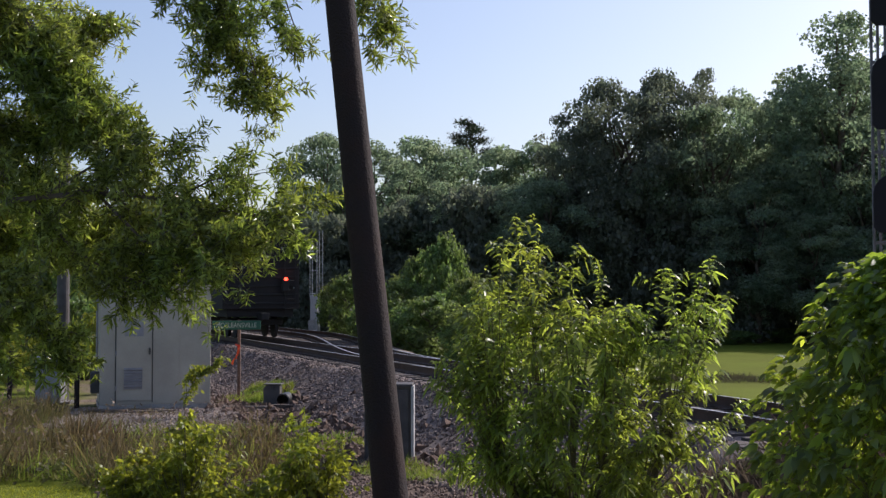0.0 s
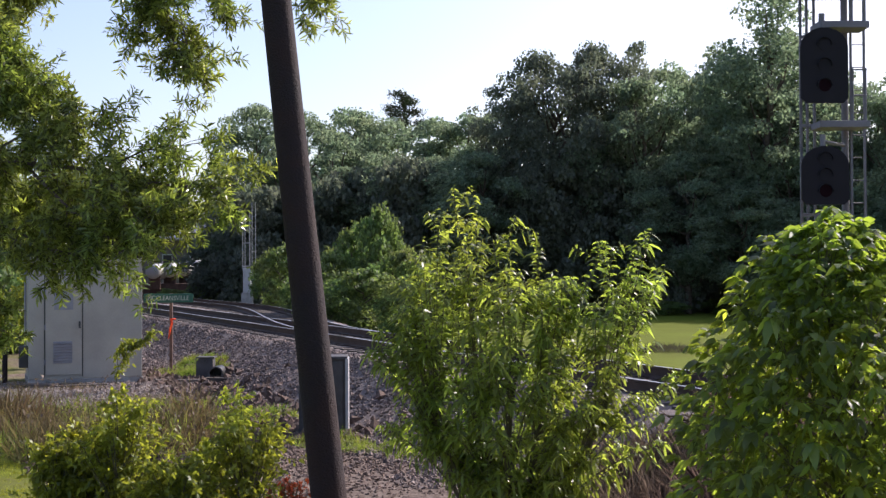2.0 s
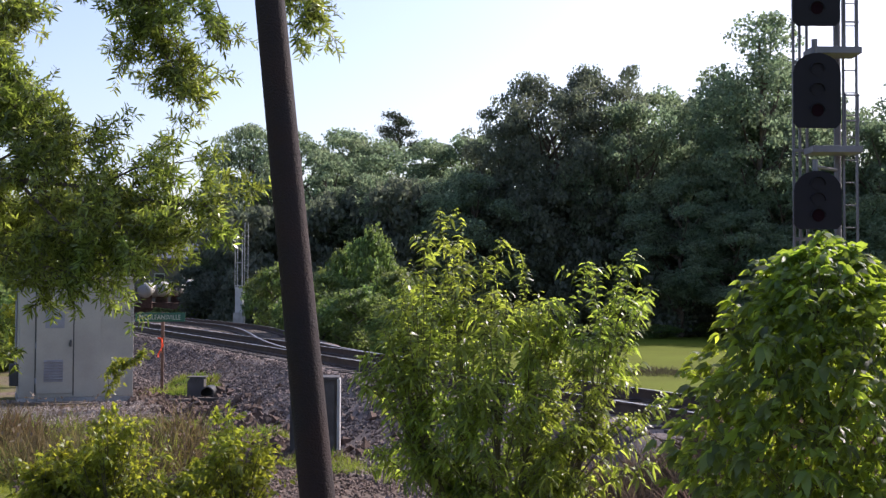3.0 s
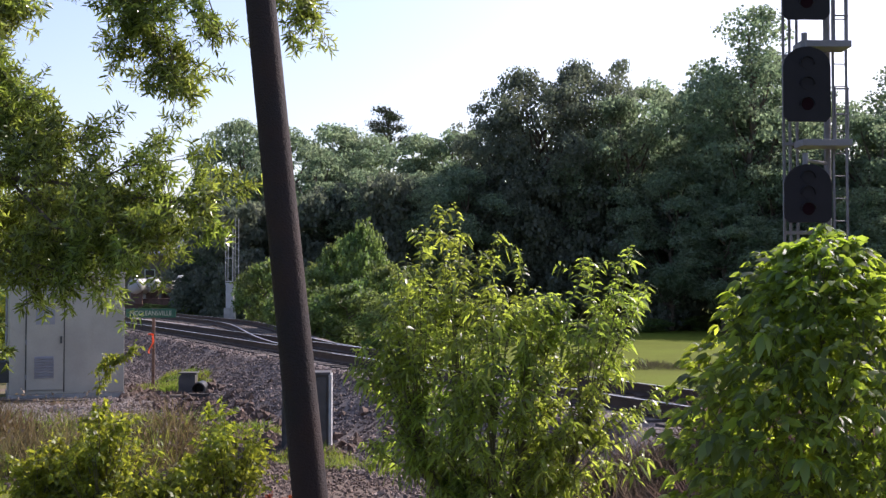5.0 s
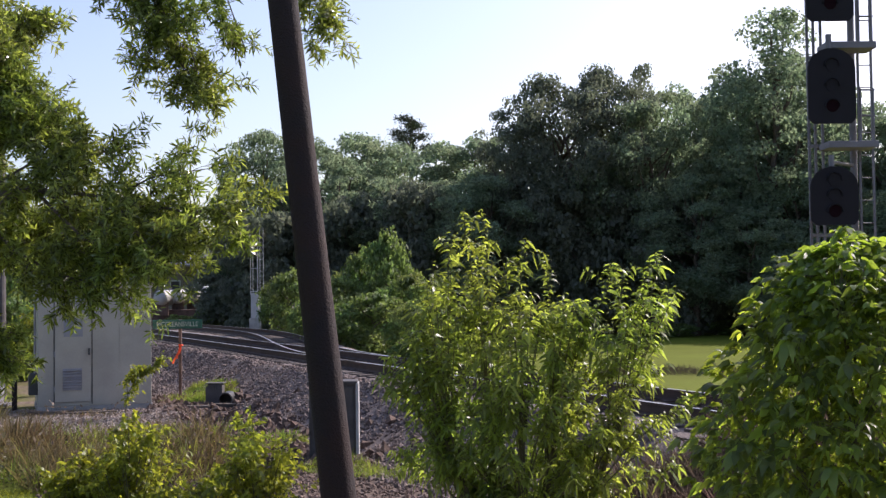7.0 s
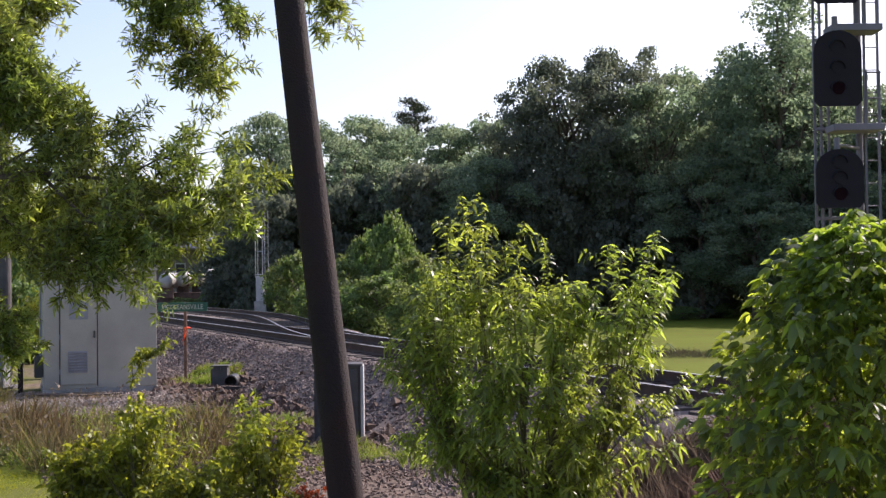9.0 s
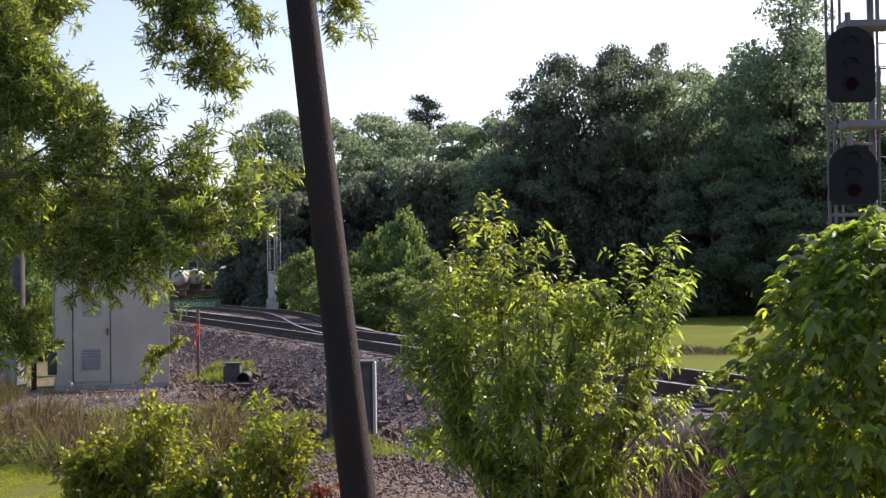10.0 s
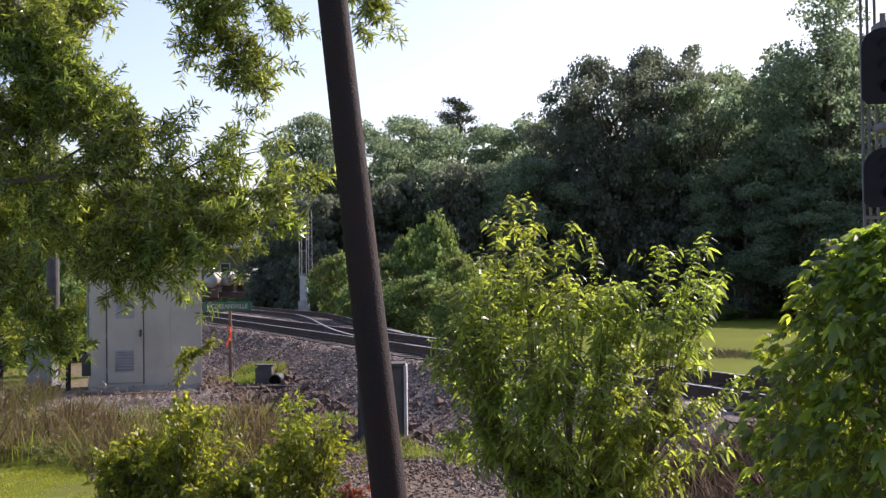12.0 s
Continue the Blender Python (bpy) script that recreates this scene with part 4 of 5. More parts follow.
        x += rng.uniform(2.2, 3.0)
    shrubs = [(-2.09, 48.00, 4.95), (-3.34, 50.00, 4.36), (-4.01, 47.00, 3.33), (-1.26, 46.00, 3.32), (-7.07, 56.00, 3.69), (-5.20, 50.00, 2.69), (-2.53, 44.00, 2.67), (-0.86, 42.00, 2.28),
              (-16.07, 84.00, 1.99), (-15.48, 88.00, 2.77), (-18.09, 84.00, 1.40), (13.52, 70.00, 0.78), (16.91, 72.00, 0.90),
              (-14.01, 41.00, 5.62), (-15.95, 43.00, 4.67), (-13.83, 39.00, 2.66), (-15.30, 40.00, 2.29), (-18.26, 44.00, 3.69), (-18.80, 42.00, 3.84), (-12.98, 40.00, 1.92), (-13.65, 38.00, 1.60)]
    for i, (x, y, z) in enumerate(shrubs):
        wide = (0.62, 0.5, 0.72, 0.55)[i % 4] * (1.0 if y > 40 else 0.9)
        plant(bush_b, x, y, rng.uniform(0, 6.2), wide, z / 4.3)


# ---- near plants ----
def build_near_oak():
    """The overhanging boughs of a willow oak whose trunk stands outside the view."""
    root = thing("willow_oak", pose(-8.91, 10.8, 0), "willow oak with narrow glossy leaves, boughs hanging low", "tree")
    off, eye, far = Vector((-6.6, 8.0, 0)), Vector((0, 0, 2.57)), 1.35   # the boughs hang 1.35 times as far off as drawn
    V, F = tubes([([(0, 0, -0.3), (0.05, 0, 2.0), (0.1, 0.1, 5.0), (0.3, 0.1, 10.0)], 0.36, 0.14)], 12)
    part_mesh("trunk", mesh_of("trunk", V, F, M_BARK, smooth=True), root)
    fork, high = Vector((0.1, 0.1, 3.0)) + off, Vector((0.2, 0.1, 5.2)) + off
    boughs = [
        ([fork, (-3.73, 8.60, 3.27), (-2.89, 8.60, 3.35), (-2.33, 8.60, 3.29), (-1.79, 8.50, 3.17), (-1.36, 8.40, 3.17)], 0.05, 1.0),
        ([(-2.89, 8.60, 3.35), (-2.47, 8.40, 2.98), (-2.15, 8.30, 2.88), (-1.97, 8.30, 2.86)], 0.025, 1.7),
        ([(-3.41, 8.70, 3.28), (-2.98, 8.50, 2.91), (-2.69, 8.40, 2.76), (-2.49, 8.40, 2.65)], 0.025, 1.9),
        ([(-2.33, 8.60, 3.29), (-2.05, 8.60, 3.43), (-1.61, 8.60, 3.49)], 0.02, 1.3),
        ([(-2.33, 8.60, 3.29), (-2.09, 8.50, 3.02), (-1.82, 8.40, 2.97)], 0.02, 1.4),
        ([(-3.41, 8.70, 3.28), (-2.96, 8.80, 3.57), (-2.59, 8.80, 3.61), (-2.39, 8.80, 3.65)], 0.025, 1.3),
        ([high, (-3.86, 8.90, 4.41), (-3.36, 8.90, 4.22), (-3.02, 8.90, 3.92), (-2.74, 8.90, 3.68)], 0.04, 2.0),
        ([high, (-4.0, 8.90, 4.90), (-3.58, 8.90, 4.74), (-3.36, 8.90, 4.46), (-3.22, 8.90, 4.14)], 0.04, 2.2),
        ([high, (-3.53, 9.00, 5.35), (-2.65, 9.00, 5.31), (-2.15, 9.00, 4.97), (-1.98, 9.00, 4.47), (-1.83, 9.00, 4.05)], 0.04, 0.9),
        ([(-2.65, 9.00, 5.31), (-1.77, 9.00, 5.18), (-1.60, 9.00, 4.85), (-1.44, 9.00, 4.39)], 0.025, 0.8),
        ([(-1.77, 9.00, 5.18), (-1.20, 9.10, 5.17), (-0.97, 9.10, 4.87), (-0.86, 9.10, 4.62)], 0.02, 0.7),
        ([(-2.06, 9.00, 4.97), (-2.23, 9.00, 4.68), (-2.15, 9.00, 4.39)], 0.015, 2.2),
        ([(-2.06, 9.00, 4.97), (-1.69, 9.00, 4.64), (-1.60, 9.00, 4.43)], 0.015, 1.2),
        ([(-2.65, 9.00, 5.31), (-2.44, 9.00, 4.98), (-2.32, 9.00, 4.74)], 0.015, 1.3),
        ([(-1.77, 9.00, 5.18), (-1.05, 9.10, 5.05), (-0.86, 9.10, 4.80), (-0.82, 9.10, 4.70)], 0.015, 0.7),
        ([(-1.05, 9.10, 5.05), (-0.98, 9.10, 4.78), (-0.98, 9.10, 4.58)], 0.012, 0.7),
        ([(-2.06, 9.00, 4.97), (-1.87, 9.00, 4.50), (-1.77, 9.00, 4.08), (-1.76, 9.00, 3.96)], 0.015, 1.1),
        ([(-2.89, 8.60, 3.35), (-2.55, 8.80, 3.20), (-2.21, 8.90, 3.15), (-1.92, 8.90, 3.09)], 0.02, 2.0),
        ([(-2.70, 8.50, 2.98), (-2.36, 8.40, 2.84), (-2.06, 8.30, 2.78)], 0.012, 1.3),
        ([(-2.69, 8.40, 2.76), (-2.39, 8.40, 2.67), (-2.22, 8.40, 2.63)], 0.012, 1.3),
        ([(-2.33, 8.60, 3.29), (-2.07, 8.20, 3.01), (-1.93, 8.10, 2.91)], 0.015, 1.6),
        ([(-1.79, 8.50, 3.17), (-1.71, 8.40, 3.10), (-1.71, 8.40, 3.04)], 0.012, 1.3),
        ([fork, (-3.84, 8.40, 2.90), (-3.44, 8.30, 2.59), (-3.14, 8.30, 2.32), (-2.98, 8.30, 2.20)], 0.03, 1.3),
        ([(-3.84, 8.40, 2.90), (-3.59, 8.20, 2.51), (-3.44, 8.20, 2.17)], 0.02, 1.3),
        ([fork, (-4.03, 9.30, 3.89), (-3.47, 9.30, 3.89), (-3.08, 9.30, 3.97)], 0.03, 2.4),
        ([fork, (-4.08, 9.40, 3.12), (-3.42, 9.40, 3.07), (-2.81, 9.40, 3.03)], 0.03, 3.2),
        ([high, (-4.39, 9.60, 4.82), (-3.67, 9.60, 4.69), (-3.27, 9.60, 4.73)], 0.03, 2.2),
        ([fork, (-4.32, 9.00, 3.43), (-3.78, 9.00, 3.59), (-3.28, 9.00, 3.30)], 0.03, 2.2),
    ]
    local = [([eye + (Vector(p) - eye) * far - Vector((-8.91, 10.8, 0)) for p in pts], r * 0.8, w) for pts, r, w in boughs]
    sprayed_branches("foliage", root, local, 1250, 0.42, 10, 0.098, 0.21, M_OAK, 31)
    return root


def build_sapling():
    """Several stems from one stool, each ending in arching shoots with long leaves that hang from the tip."""
    base = Vector((0.58, 9.4, 0.0))
    root = thing("sapling", Matrix.Translation(base), "bright green young tree with long drooping leaves", "sapling")
    # where the leading shoots end: across, height
    leads = [(0.13, 3.18), (0.05, 3.08), (0.31, 3.10), (0.59, 2.93), (0.80, 2.82), (0.90, 2.58), (1.07, 2.38), (-0.10, 2.83), (-0.15, 2.68), (-0.24, 2.52), (-0.29, 2.31),
             (-0.40, 2.14), (-0.44, 1.99), (-0.40, 1.88), (-0.33, 1.80), (-0.30, 2.05), (-0.25, 2.22), (-0.13, 1.56), (-0.43, 1.38), (-0.28, 1.42), (-0.36, 1.26), (1.63, 2.89), (1.56, 2.84), (1.27, 2.70), (1.70, 2.58), (1.20, 2.34), (1.05, 2.24), (1.09, 2.50), (1.38, 2.75),
             (1.50, 2.64), (1.72, 2.03), (1.55, 2.14), (1.76, 1.74), (1.70, 1.50), (1.74, 1.30), (1.55, 1.62), (1.78, 2.62), (1.76, 2.52), (1.45, 1.18), (0.02, 2.96), (0.23, 2.88), (0.45, 2.84), (0.02, 2.64),
             (1.35, 2.36), (1.30, 2.20), (1.12, 2.02), (1.48, 1.92), (0.55, 2.62), (0.75, 2.45), (0.35, 2.60)]
    rng = np.random.default_rng(8)
    tips = [Vector((x, 9.4 + rng.uniform(-0.45, 0.4), z)) for x, z in leads]
    for k in range(200):
        z = 0.55 + 2.15 * rng.uniform() ** 1.15
        half = 0.30 + 0.60 * math.sin(math.pi * min(1, max(0, (2.95 - z) / 2.35)))
        a = rng.uniform(0, math.tau)
        r = half * math.sqrt(rng.uniform(0.15, 1))
        tips.append(Vector((0.44 + 0.20 * (2.4 - z) + math.cos(a) * r, 9.4 + math.sin(a) * r * 0.8, z)))
    fork = [Vector((-0.42, 0.0, 0.9)), Vector((-0.18, 0.1, 1.2)), Vector((0.0, -0.1, 1.3)), Vector((0.22, 0.05, 1.2)), Vector((0.52, 0.0, 1.0))]
    for f in fork:
        V, F = tubes([([Vector((f.x * 0.15, f.y * 0.3, -0.05)), Vector((f.x * 0.55, f.y, f.z * 0.5)), f, f * 1.45 + Vector((0, 0, 0.1))], 0.022, 0.009)], 6)
        part_mesh("stem", mesh_of("stem", V, F, M_BARK, smooth=True), root)
    bag = ([], [], [])
    for n, t in enumerate(tips):
        t = t - base
        f = min(fork, key=lambda q: abs(q.x - t.x * 0.6) + rng.uniform(0, 0.15))
        a = f * min(1.35, max(0.35, t.z / f.z * 0.55))
        line = arch(a, t, 0.10 + 0.05 * rng.uniform(), 6)
        lines = [(line, 0.008, 0.0025)]
        lead = n < len(leads)
        shoot_leaves(rng, line, 20 if lead else 13, 0.60, 0.75, 0.16, 0.100, bag)
        for k in range(7 if lead else 6):
            u = rng.uniform(0.35, 0.95) * 6
            j = min(int(u), 5)
            p = line[j].lerp(line[j + 1], u - j)
            d = (line[j + 1] - line[j]).normalized() * 0.8 + Vector(rng.normal(size=3)) * 0.55 + Vector((0, 0, 0.25))
            side = arch(p, p + d.normalized() * rng.uniform(0.10, 0.24), 0.02, 3)
            lines.append((side, 0.003, 0.0012))
            shoot_leaves(rng, side, 11, 0.15, 0.75, 0.14, 0.086, bag)
        V, F = tubes(lines, 4)
        part_mesh("branch", mesh_of("branch", V, F, M_STEM), root)
    part_mesh("foliage", leaf_mesh("foliage", np.array(bag[0]), np.array(bag[1]), np.array(bag[2]), 0.29, M_SAP, rng, 0.62, True, 0.22, 0.9), root)
    return root


def dome_shrub(name, base, top, radius, count, twigs, per, leaf, wide, mat, seed, label, droop=0.35, category="shrub", lean=(0, 0)):
    base = Vector(base)
    root = thing(name, Matrix.Translation(base), label, category)
    rng = np.random.default_rng(seed)
    limbs = []
    for i in range(count):
        a = rng.uniform(0, math.tau)
        u = rng.uniform(0.05, 1.0) ** 0.6
        z = top * (0.18 + 0.82 * math.sqrt(max(0, 1 - (u * 0.96) ** 2.2)) * rng.uniform(0.55, 1.0))
        t = Vector((math.cos(a) * radius * u + lean[0] * z, math.sin(a) * radius * u * 0.9, z))
        limbs.append(([Vector((rng.normal() * 0.05, rng.normal() * 0.05, 0)), Vector((t.x * 0.35, t.y * 0.35, z * 0.5)), t], 0.012, 1.0))
    leafy_branches("foliage", root, limbs, twigs, 0.24 * (leaf / 0.12) ** 0.4, per, leaf, wide, mat, seed + 1, droop, 0.55, 0.0, 1.3, M_STEM)
    return root


def build_hickory():
    """A dense young tree, broad below and narrowing to a top shoot, with leaves of five large leaflets."""
    base = Vector((2.40, 7.1, 0.0))
    root = thing("broadleaf_shrub", Matrix.Translation(base), "dense shrub with broad bright green leaves in fives", "shrub")
    rng = np.random.default_rng(41)

    def half(z):
        return 1.02 * min(1.0, max(0.0, (2.90 - z) / 1.15)) ** 0.62 if z > 1.6 else 1.02 - 0.36 * (1.6 - z)
    P, W, S = [], [], []
    lines, limbs = [], []
    for k in range(44):
        z = 0.5 + 2.1 * (k + 0.5) / 44
        a = k * 2.4
        r = half(z) * 0.72
        limbs.append([Vector((0, 0, z * 0.72)), Vector((math.cos(a) * r * 0.6, math.sin(a) * r * 0.6, z * 0.93)), Vector((math.cos(a) * r, math.sin(a) * r, z))])
    for k in range(2300):
        z = 0.25 + 2.56 * rng.uniform() ** 0.85 if k % 90 else rng.uniform(2.78, 2.93)
        a = rng.uniform(0, math.tau)
        ragged = 0.97 + 0.26 * noise.noise(Vector((math.cos(a) * 1.9, math.sin(a) * 1.9, z * 2.3))) + 0.16 * noise.noise(Vector((math.cos(a) * 5, math.sin(a) * 5, z * 6))) + (0.10 if k % 9 == 0 else 0.0)
        r = half(z) * ragged * (1 - 0.8 * rng.uniform() ** 2.0)
        out = Vector((math.cos(a), math.sin(a), 0.30 + 0.6 * max(0, z - 1.9)))
        out = (out + Vector(rng.normal(size=3)) * 0.30).normalized()
        c = Vector((math.cos(a) * r - 0.04, math.sin(a) * r, z))
        ln = rng.uniform(0.05, 0.12)
        if k % 4 == 0:
            f = limbs[min(range(44), key=lambda i: (limbs[i][2] - c).length)]
            lines.append(([f[2].lerp(f[1], rng.uniform()), c.lerp(f[2], 0.4) + Vector((0, 0, 0.02)), c], 0.003, 0.0015))
        side = out.cross(Vector((0, 0, 1))).normalized()
        tilt = Vector((0, 0, 1)) * rng.normal() * 0.25
        for q in (-1.15, -0.6, 0.0, 0.6, 1.15):
            d = out * math.cos(q) + side * math.sin(q) + tilt + Vector((0, 0, rng.uniform(-0.25, 0.10)))
            P.append(c + Vector(rng.normal(size=3)) * 0.004)
            W.append(np.array(d))
            S.append(ln * (1.15 if q == 0 else 1.0 if abs(q) < 1 else 0.72))
    for k in range(7500):
        z = 0.15 + 2.5 * rng.uniform() ** 0.9
        a, r = rng.uniform(0, math.tau), half(z) * 0.78 * math.sqrt(rng.uniform())
        P.append(Vector((math.cos(a) * r - 0.04, math.sin(a) * r, z)))
        W.append(rng.normal(size=3) + np.array([math.cos(a) * 0.6, math.sin(a) * 0.6, -0.1]))
        S.append(rng.uniform(0.05, 0.10))
    for f in limbs:
        V, F = tubes([(f, 0.010, 0.003)], 5)
        part_mesh("branch", mesh_of("branch", V, F, M_STEM), root)
    V, F = tubes([([(0, 0, -0.1), (0.02, 0, 0.9), (-0.03, 0.02, 1.9), (-0.05, 0, 2.78)], 0.035, 0.006)], 8)
    part_mesh("stem", mesh_of("stem", V, F, M_BARK, smooth=True), root)
    V, F = tubes(lines, 4)
    tagged(part_mesh("twig_growth", mesh_of("twig_growth", V, F, M_STEM), root), kind="stuff")
    part_mesh("foliage", leaf_mesh("foliage", np.array(P), np.array(W), np.array(S), 0.46, M_BROAD, rng, 0.55, True, 0.18, 0.9), root)
    return root


def build_near_shrubs():
    right = build_hickory()
    lows = [((-3.08, 12.0, 0), 1.56, 0.50, 44), ((-1.83, 12.0, 0), 1.46, 0.48, 46), ((-2.45, 11.6, 0), 0.95, 0.50, 48), ((-3.75, 12.2, 0), 0.95, 0.36, 50),
            ((-2.5, 12.6, 0), 0.85, 0.5, 52), ((-3.35, 12.3, 0), 1.30, 0.40, 54)]
    for b, h, r, q in lows:
        dome_shrub("low_shrub", b, h, r, 44, 330, 12, 0.072, 0.45, M_LOW, q, "low yellow-green shrub in dry weeds", 0.2)
    dome_shrub("rusty_weed", (-1.40, 11.7, 0), 0.70, 0.22, 14, 50, 9, 0.07, 0.4, M_RUST_LEAF, 60, "small rust-red weed among shrubs", 0.2)
    for b, h, r, q in (((-10.75, 33.2, 0), 3.0, 0.75, 64), ((-12.4, 34.0, 0), 2.2, 0.9, 66), ((-14.2, 35.0, 0), 1.9, 1.0, 68)):
        dome_shrub("bright_bush", b, h, r, 40, 420, 11, 0.11, 0.5, M_LOW, q, "sunlit yellow-green bush behind the hut", 0.25)
    sprig = thing("young_sprout", pose(-6.9, 26.5, 0), "thin yellow-green sprout by the hut", "sprout")
    leafy_branches("foliage", sprig, [([(0.0, 0, 0), (0.05, 0, 0.5), (0.3, 0, 0.95), (0.75, 0, 1.22)], 0.012, 1), ([(0.05, 0, 0.5), (0.0, 0.1, 0.8), (0.2, 0, 1.0)], 0.01, 1)], 95, 0.22, 9, 0.10, 0.45, M_LOW, 62, 0.3, 0.5, 0.0, 1.0, M_STEM)
    return right


def blades(name, spots, lo, hi, mat, seed, label, category, lean=0.25, wide=0.03):
    rng = np.random.default_rng(seed)
    P = np.array(spots)
    way = rng.normal(size=P.shape) * lean + np.array([0, 0, 1.0])
    tall = np.array([0.85 + 0.7 * noise.noise(Vector((x * 0.9, y * 0.9, seed))) + 0.5 * noise.noise(Vector((x * 3.1, y * 3.1, seed + 5))) for x, y, z in spots])
    me = leaf_mesh(name, P, way, rng.uniform(lo, hi, len(P)) * np.clip(tall, 0.35, 1.4), wide, mat, rng, 0.15, False, 0.1)
    return tagged(new(name, me), label, category, kind="stuff")


def build_weeds():
    rng = np.random.default_rng(90)

    def field(n, x1, x2, y1, y2, keep):
        out = []
        while len(out) < n:
            x, y = rng.uniform(x1, x2), rng.uniform(y1, y2)
            if keep(x, y, noise.noise(Vector((x * 0.5, y * 0.5, 1.7)))):
                out.append((x, y, max(0, ground_height(x, y)) - 0.02))
        return out
    left = lambda x, y, q: across(x, y)[1] < -5.6 + 1.5 * q and y < (21.8 if x > -9.3 else 26.5) + 1.5 * q and y > 16.4 + 0.5 * max(0, -6.5 - x) + q
    blades("dry_weeds", field(19000, -16, -1.5, 15, 28, lambda x, y, q: left(x, y, q) and q < 0.25), 0.2, 0.85, M_WEED, 91, "tall dry brown weeds and seed heads", "weeds", 0.28, 0.022)
    blades("green_weeds", field(4500, -16, -1.0, 14, 30, lambda x, y, q: left(x, y, q) and q > 0.0), 0.2, 0.6, M_GRASS, 92, "tall green weeds among dry stalks", "weeds", 0.35, 0.035)
    herbs = [(x, y, z + rng.uniform(0.0, 0.42) * (0.7 + 0.6 * noise.noise(Vector((x * 0.8, y * 0.8, 9))))) for x, y, z in field(26000, -16, -1.0, 14, 29.5, left)]
    blades("leafy_weeds", herbs, 0.05, 0.13, M_HERB, 98, "leafy green and olive weeds by the gravel", "weeds", 1.6, 0.4)
    heads = [(x, y, z + rng.uniform(0.35, 0.75)) for x, y, z in field(1800, -14, -1.5, 17, 27, lambda x, y, q: left(x, y, q) and q > -0.2)]
    blades("seed_heads", heads, 0.05, 0.11, M_WEED_RED, 99, "dark seed heads of tall weeds", "weeds", 0.8, 0.45)
    blades("brown_weeds", field(20000, 0.8, 4.6, 9.6, 13.6, lambda x, y, q: True), 0.25, 0.9, M_WEED_RED, 93, "brown dry weeds under the shrubs", "weeds", 0.45, 0.011)
    blades("grass_tufts", field(9000, -9, 2.5, 16.5, 24, lambda x, y, q: -6.2 < across(x, y)[1] < -3.6 and q > 0.05), 0.08, 0.26, M_GRASS, 94, "short green grass tufts in gravel", "grass", 0.5, 0.05)
    blades("grass_tufts", field(6000, -8, -4.6, 29.6, 33.2, lambda x, y, q: x > -7.0 and noise.noise(Vector((x * 1.4, y * 1.4, 4))) > -0.12 and across(x, y)[1] < -2.55 + 0.5 * q), 0.1, 0.32, M_GRASS, 95, "bright green grass at the sign post", "grass", 0.5, 0.05)
    # A narrow strip of darker brown blades across the field.
    blades("dark_grass_strip", field(12000, 4.5, 18, 37.6, 40.2, lambda x, y, q: True), 0.12, 0.34, M_STRIP_BLADE, 97, "strip of dark brown grass blades along the field", "grass", 0.3, 0.05)
    blades("short_weeds", field(9000, -15, -5.0, 20, 28.6, lambda x, y, q: across(x, y)[1] < -5.4 + q and q > -0.02 and not (-9.8 < x < -6.6 and y > 27.6)), 0.06, 0.26, M_WEED, 100, "short dry weeds on the gravel before the hut", "weeds", 0.6, 0.05)
    blades("lawn", field(30000, -9.5, -3.8, 12.5, 20.0, lambda x, y, q: y < 16.7 + 0.5 * max(0, -6.5 - x)), 0.03, 0.07, M_LAWN, 96, "short mown lawn in sun", "lawn", 1.3, 0.16)


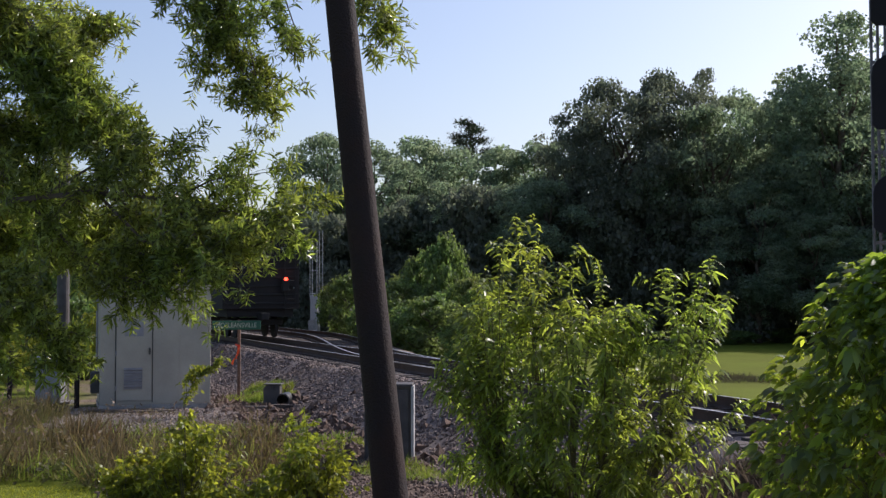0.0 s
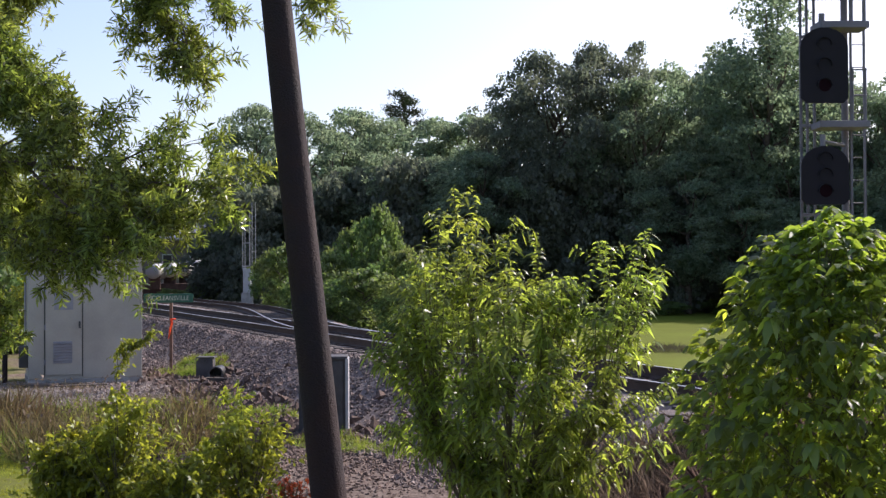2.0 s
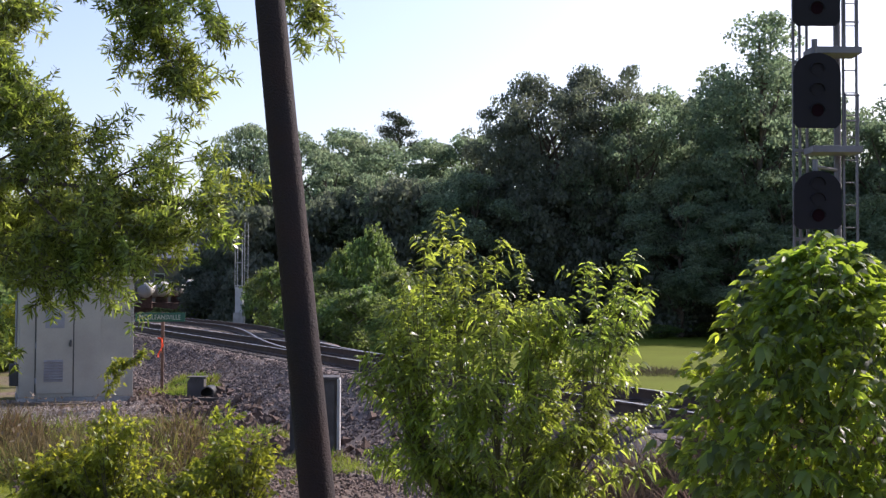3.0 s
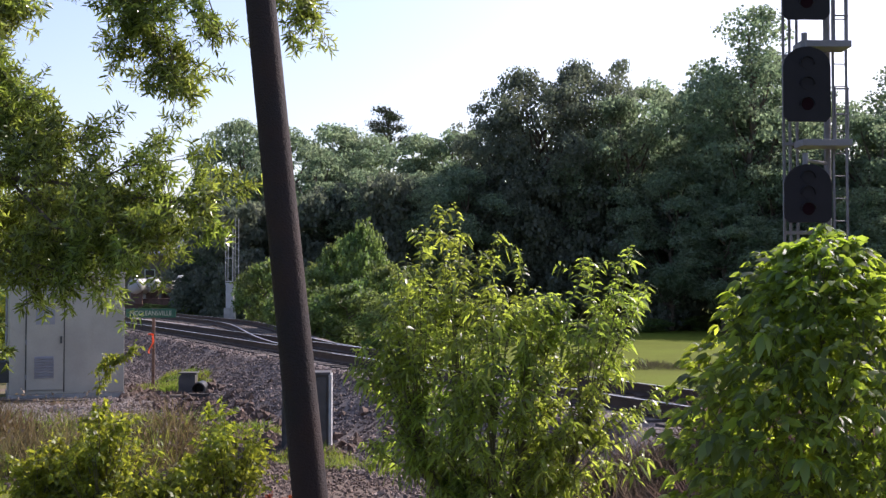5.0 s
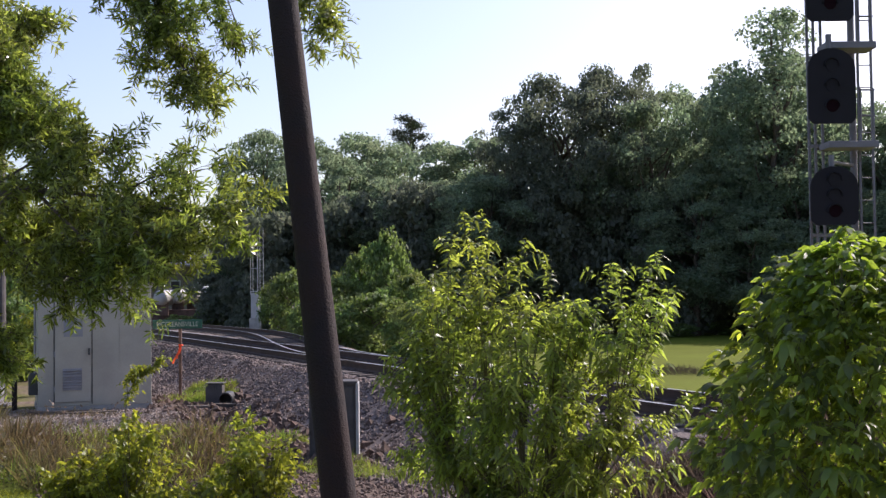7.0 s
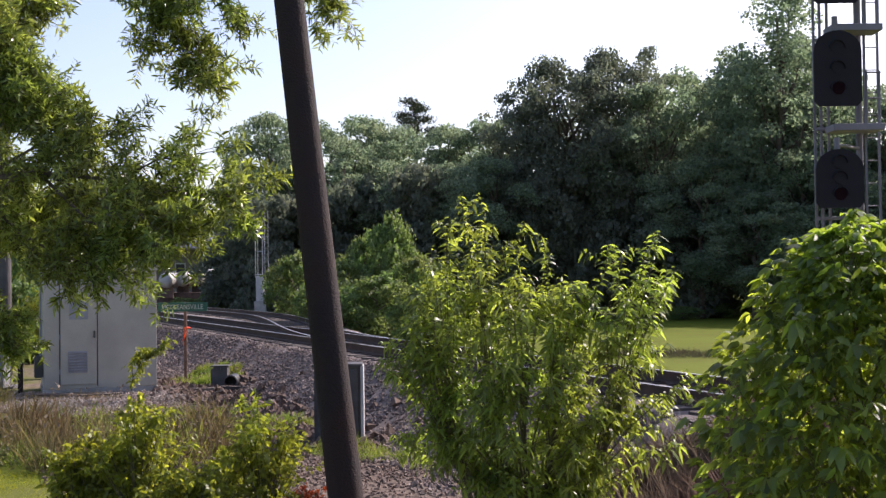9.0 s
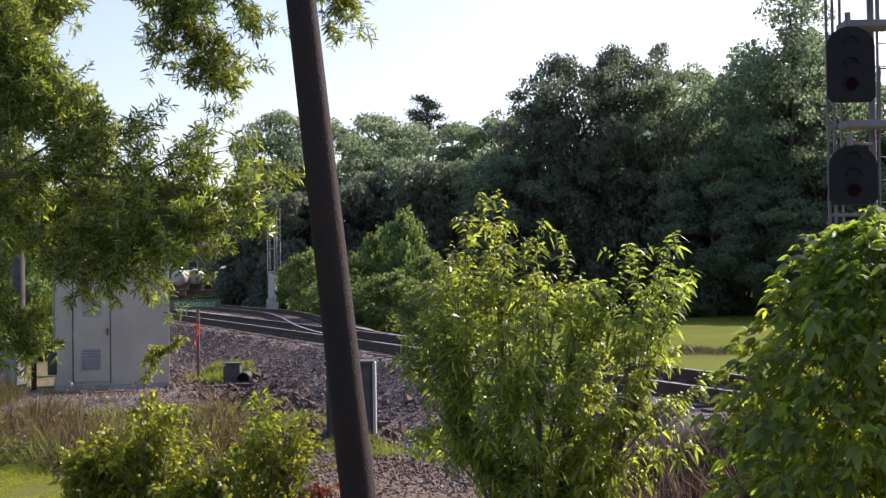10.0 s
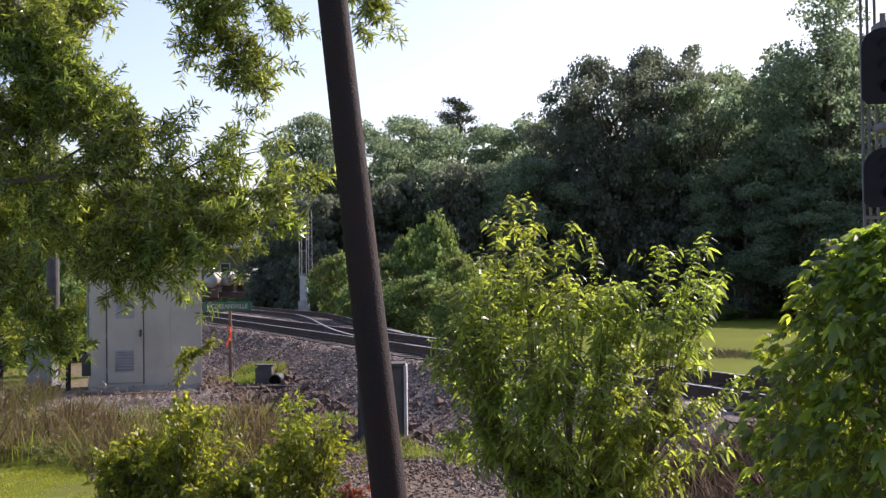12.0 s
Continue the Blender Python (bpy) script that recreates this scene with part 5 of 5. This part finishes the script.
def build_stones(bed):
    rng = np.random.default_rng(70)
    spots = []
    while len(spots) < 22000:
        s, p = rng.uniform(-1, 34), -1.5 - 4.6 * rng.uniform() ** 1.15
        if s < 9 and p < -4.0 - 0.8 * noise.noise(Vector((s, p, 1))):
            continue
        if rng.uniform() > 1.15 - s / 60:
            continue
        c = along(s, p)
        spots.append((c.x, c.y, max(-0.01, bed_height(s, p) + 0.05 * noise.noise(Vector((s * 0.9, p * 1.3, 3)))) + 0.005))
    scatter_stones("ballast_stones", spots, M_STONE, "loose grey ballast stones on the bank", 0.025, 0.06, 71)
    fine = []
    while len(fine) < 11000:
        s, p = rng.uniform(-3, 9.5), rng.uniform(-8.5, -3.6)
        c = along(s, p)
        if noise.noise(Vector((c.x * 0.7, c.y * 0.7, 6))) > -0.35:
            fine.append((c.x, c.y, ground_height(c.x, c.y) - 0.005))
    scatter_stones("brown_gravel", fine, M_BROWN_STONE, "fine brown gravel and dirt beside the pole", 0.015, 0.04, 74)
    yard = []
    while len(yard) < 7000:
        x, y = rng.uniform(-10.5, -3.5), rng.uniform(20.5, 28.8)
        if -8.6 < across(x, y)[1] + 1.2 * noise.noise(Vector((x * 0.6, y * 0.6, 2))) < -5.0:
            yard.append((x, y, 0.0))
    scatter_stones("yard_gravel", yard, M_PALE_STONE, "pale trodden gravel before the hut", 0.02, 0.05, 73)
    clods = []
    for i in range(650):
        s, p = rng.uniform(4, 19), -3.9 + rng.normal() * 0.55
        c = along(s, p)
        clods.append((c.x, c.y, ground_height(c.x, c.y) + 0.02))
    scatter_stones("dirt_clods", clods, M_DIRT, "dark clods and rubbish at the bank's foot", 0.05, 0.15, 72)


def motions():
    for k, car in enumerate(cars):
        walk(car, [(t, car_pose(32.7 + 16.3 * k + 9.9 * t)) for t in (0.0, 4.0, 8.0, 12.0)])
    rng = np.random.default_rng(3)
    b = ribbon.matrix_basis.copy()
    walk(ribbon, [(t, b @ pose(0, 0, 0, 8 * rng.normal(), 9 * math.sin(t * 2.9) + 4, 70 * math.sin(t * 2.6 + 0.6))) for t in np.arange(0, 12.01, 0.4)])
    for ob, k, f in ((sapling, 0.9, 0.0), (right_shrub, 0.7, 1.2), (near_oak, 0.12, 0.5)):
        b = ob.matrix_basis.copy()
        walk(ob, [(t, b @ pose(0, 0, 0, 0.5 * k * math.sin(t * 1.9 + f), k * math.sin(t * 1.3 + f), 0)) for t in np.arange(0, 12.01, 0.5)])


build_ground()
bed = build_bed()
build_track("main_track", lambda s: 0.0, -40, 110, "main railway track with rusty rails on weathered ties")
build_track("siding_track", siding, 13, 110, "second railway track joining the main line")
signal_tower(pose(5.73, 18.3, 0.15), 8.6, [(6.92, 0.695, 1.11, 7.5), (5.41, 0.695, 1.11, 6.03), (3.80, 0.695, 0.86, 4.56)], "galvanised steel signal mast with black signal heads and a ladder", 1.0, M_GALV)
signal_tower(pose(-10.87, 71.0, 1.02, 0, 0, 0), 5.0, [], "far pale grey signal mast with a ladder", 0.5, M_PALE_METAL)
build_bungalow()
build_sign()
ribbon = build_ribbon()
build_small_yard()
build_scrap()
build_pole()
build_mast()
cars = build_train()
build_far()
build_woods()
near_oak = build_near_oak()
sapling = build_sapling()
right_shrub = build_near_shrubs()
build_weeds()
build_stones(bed)
motions()
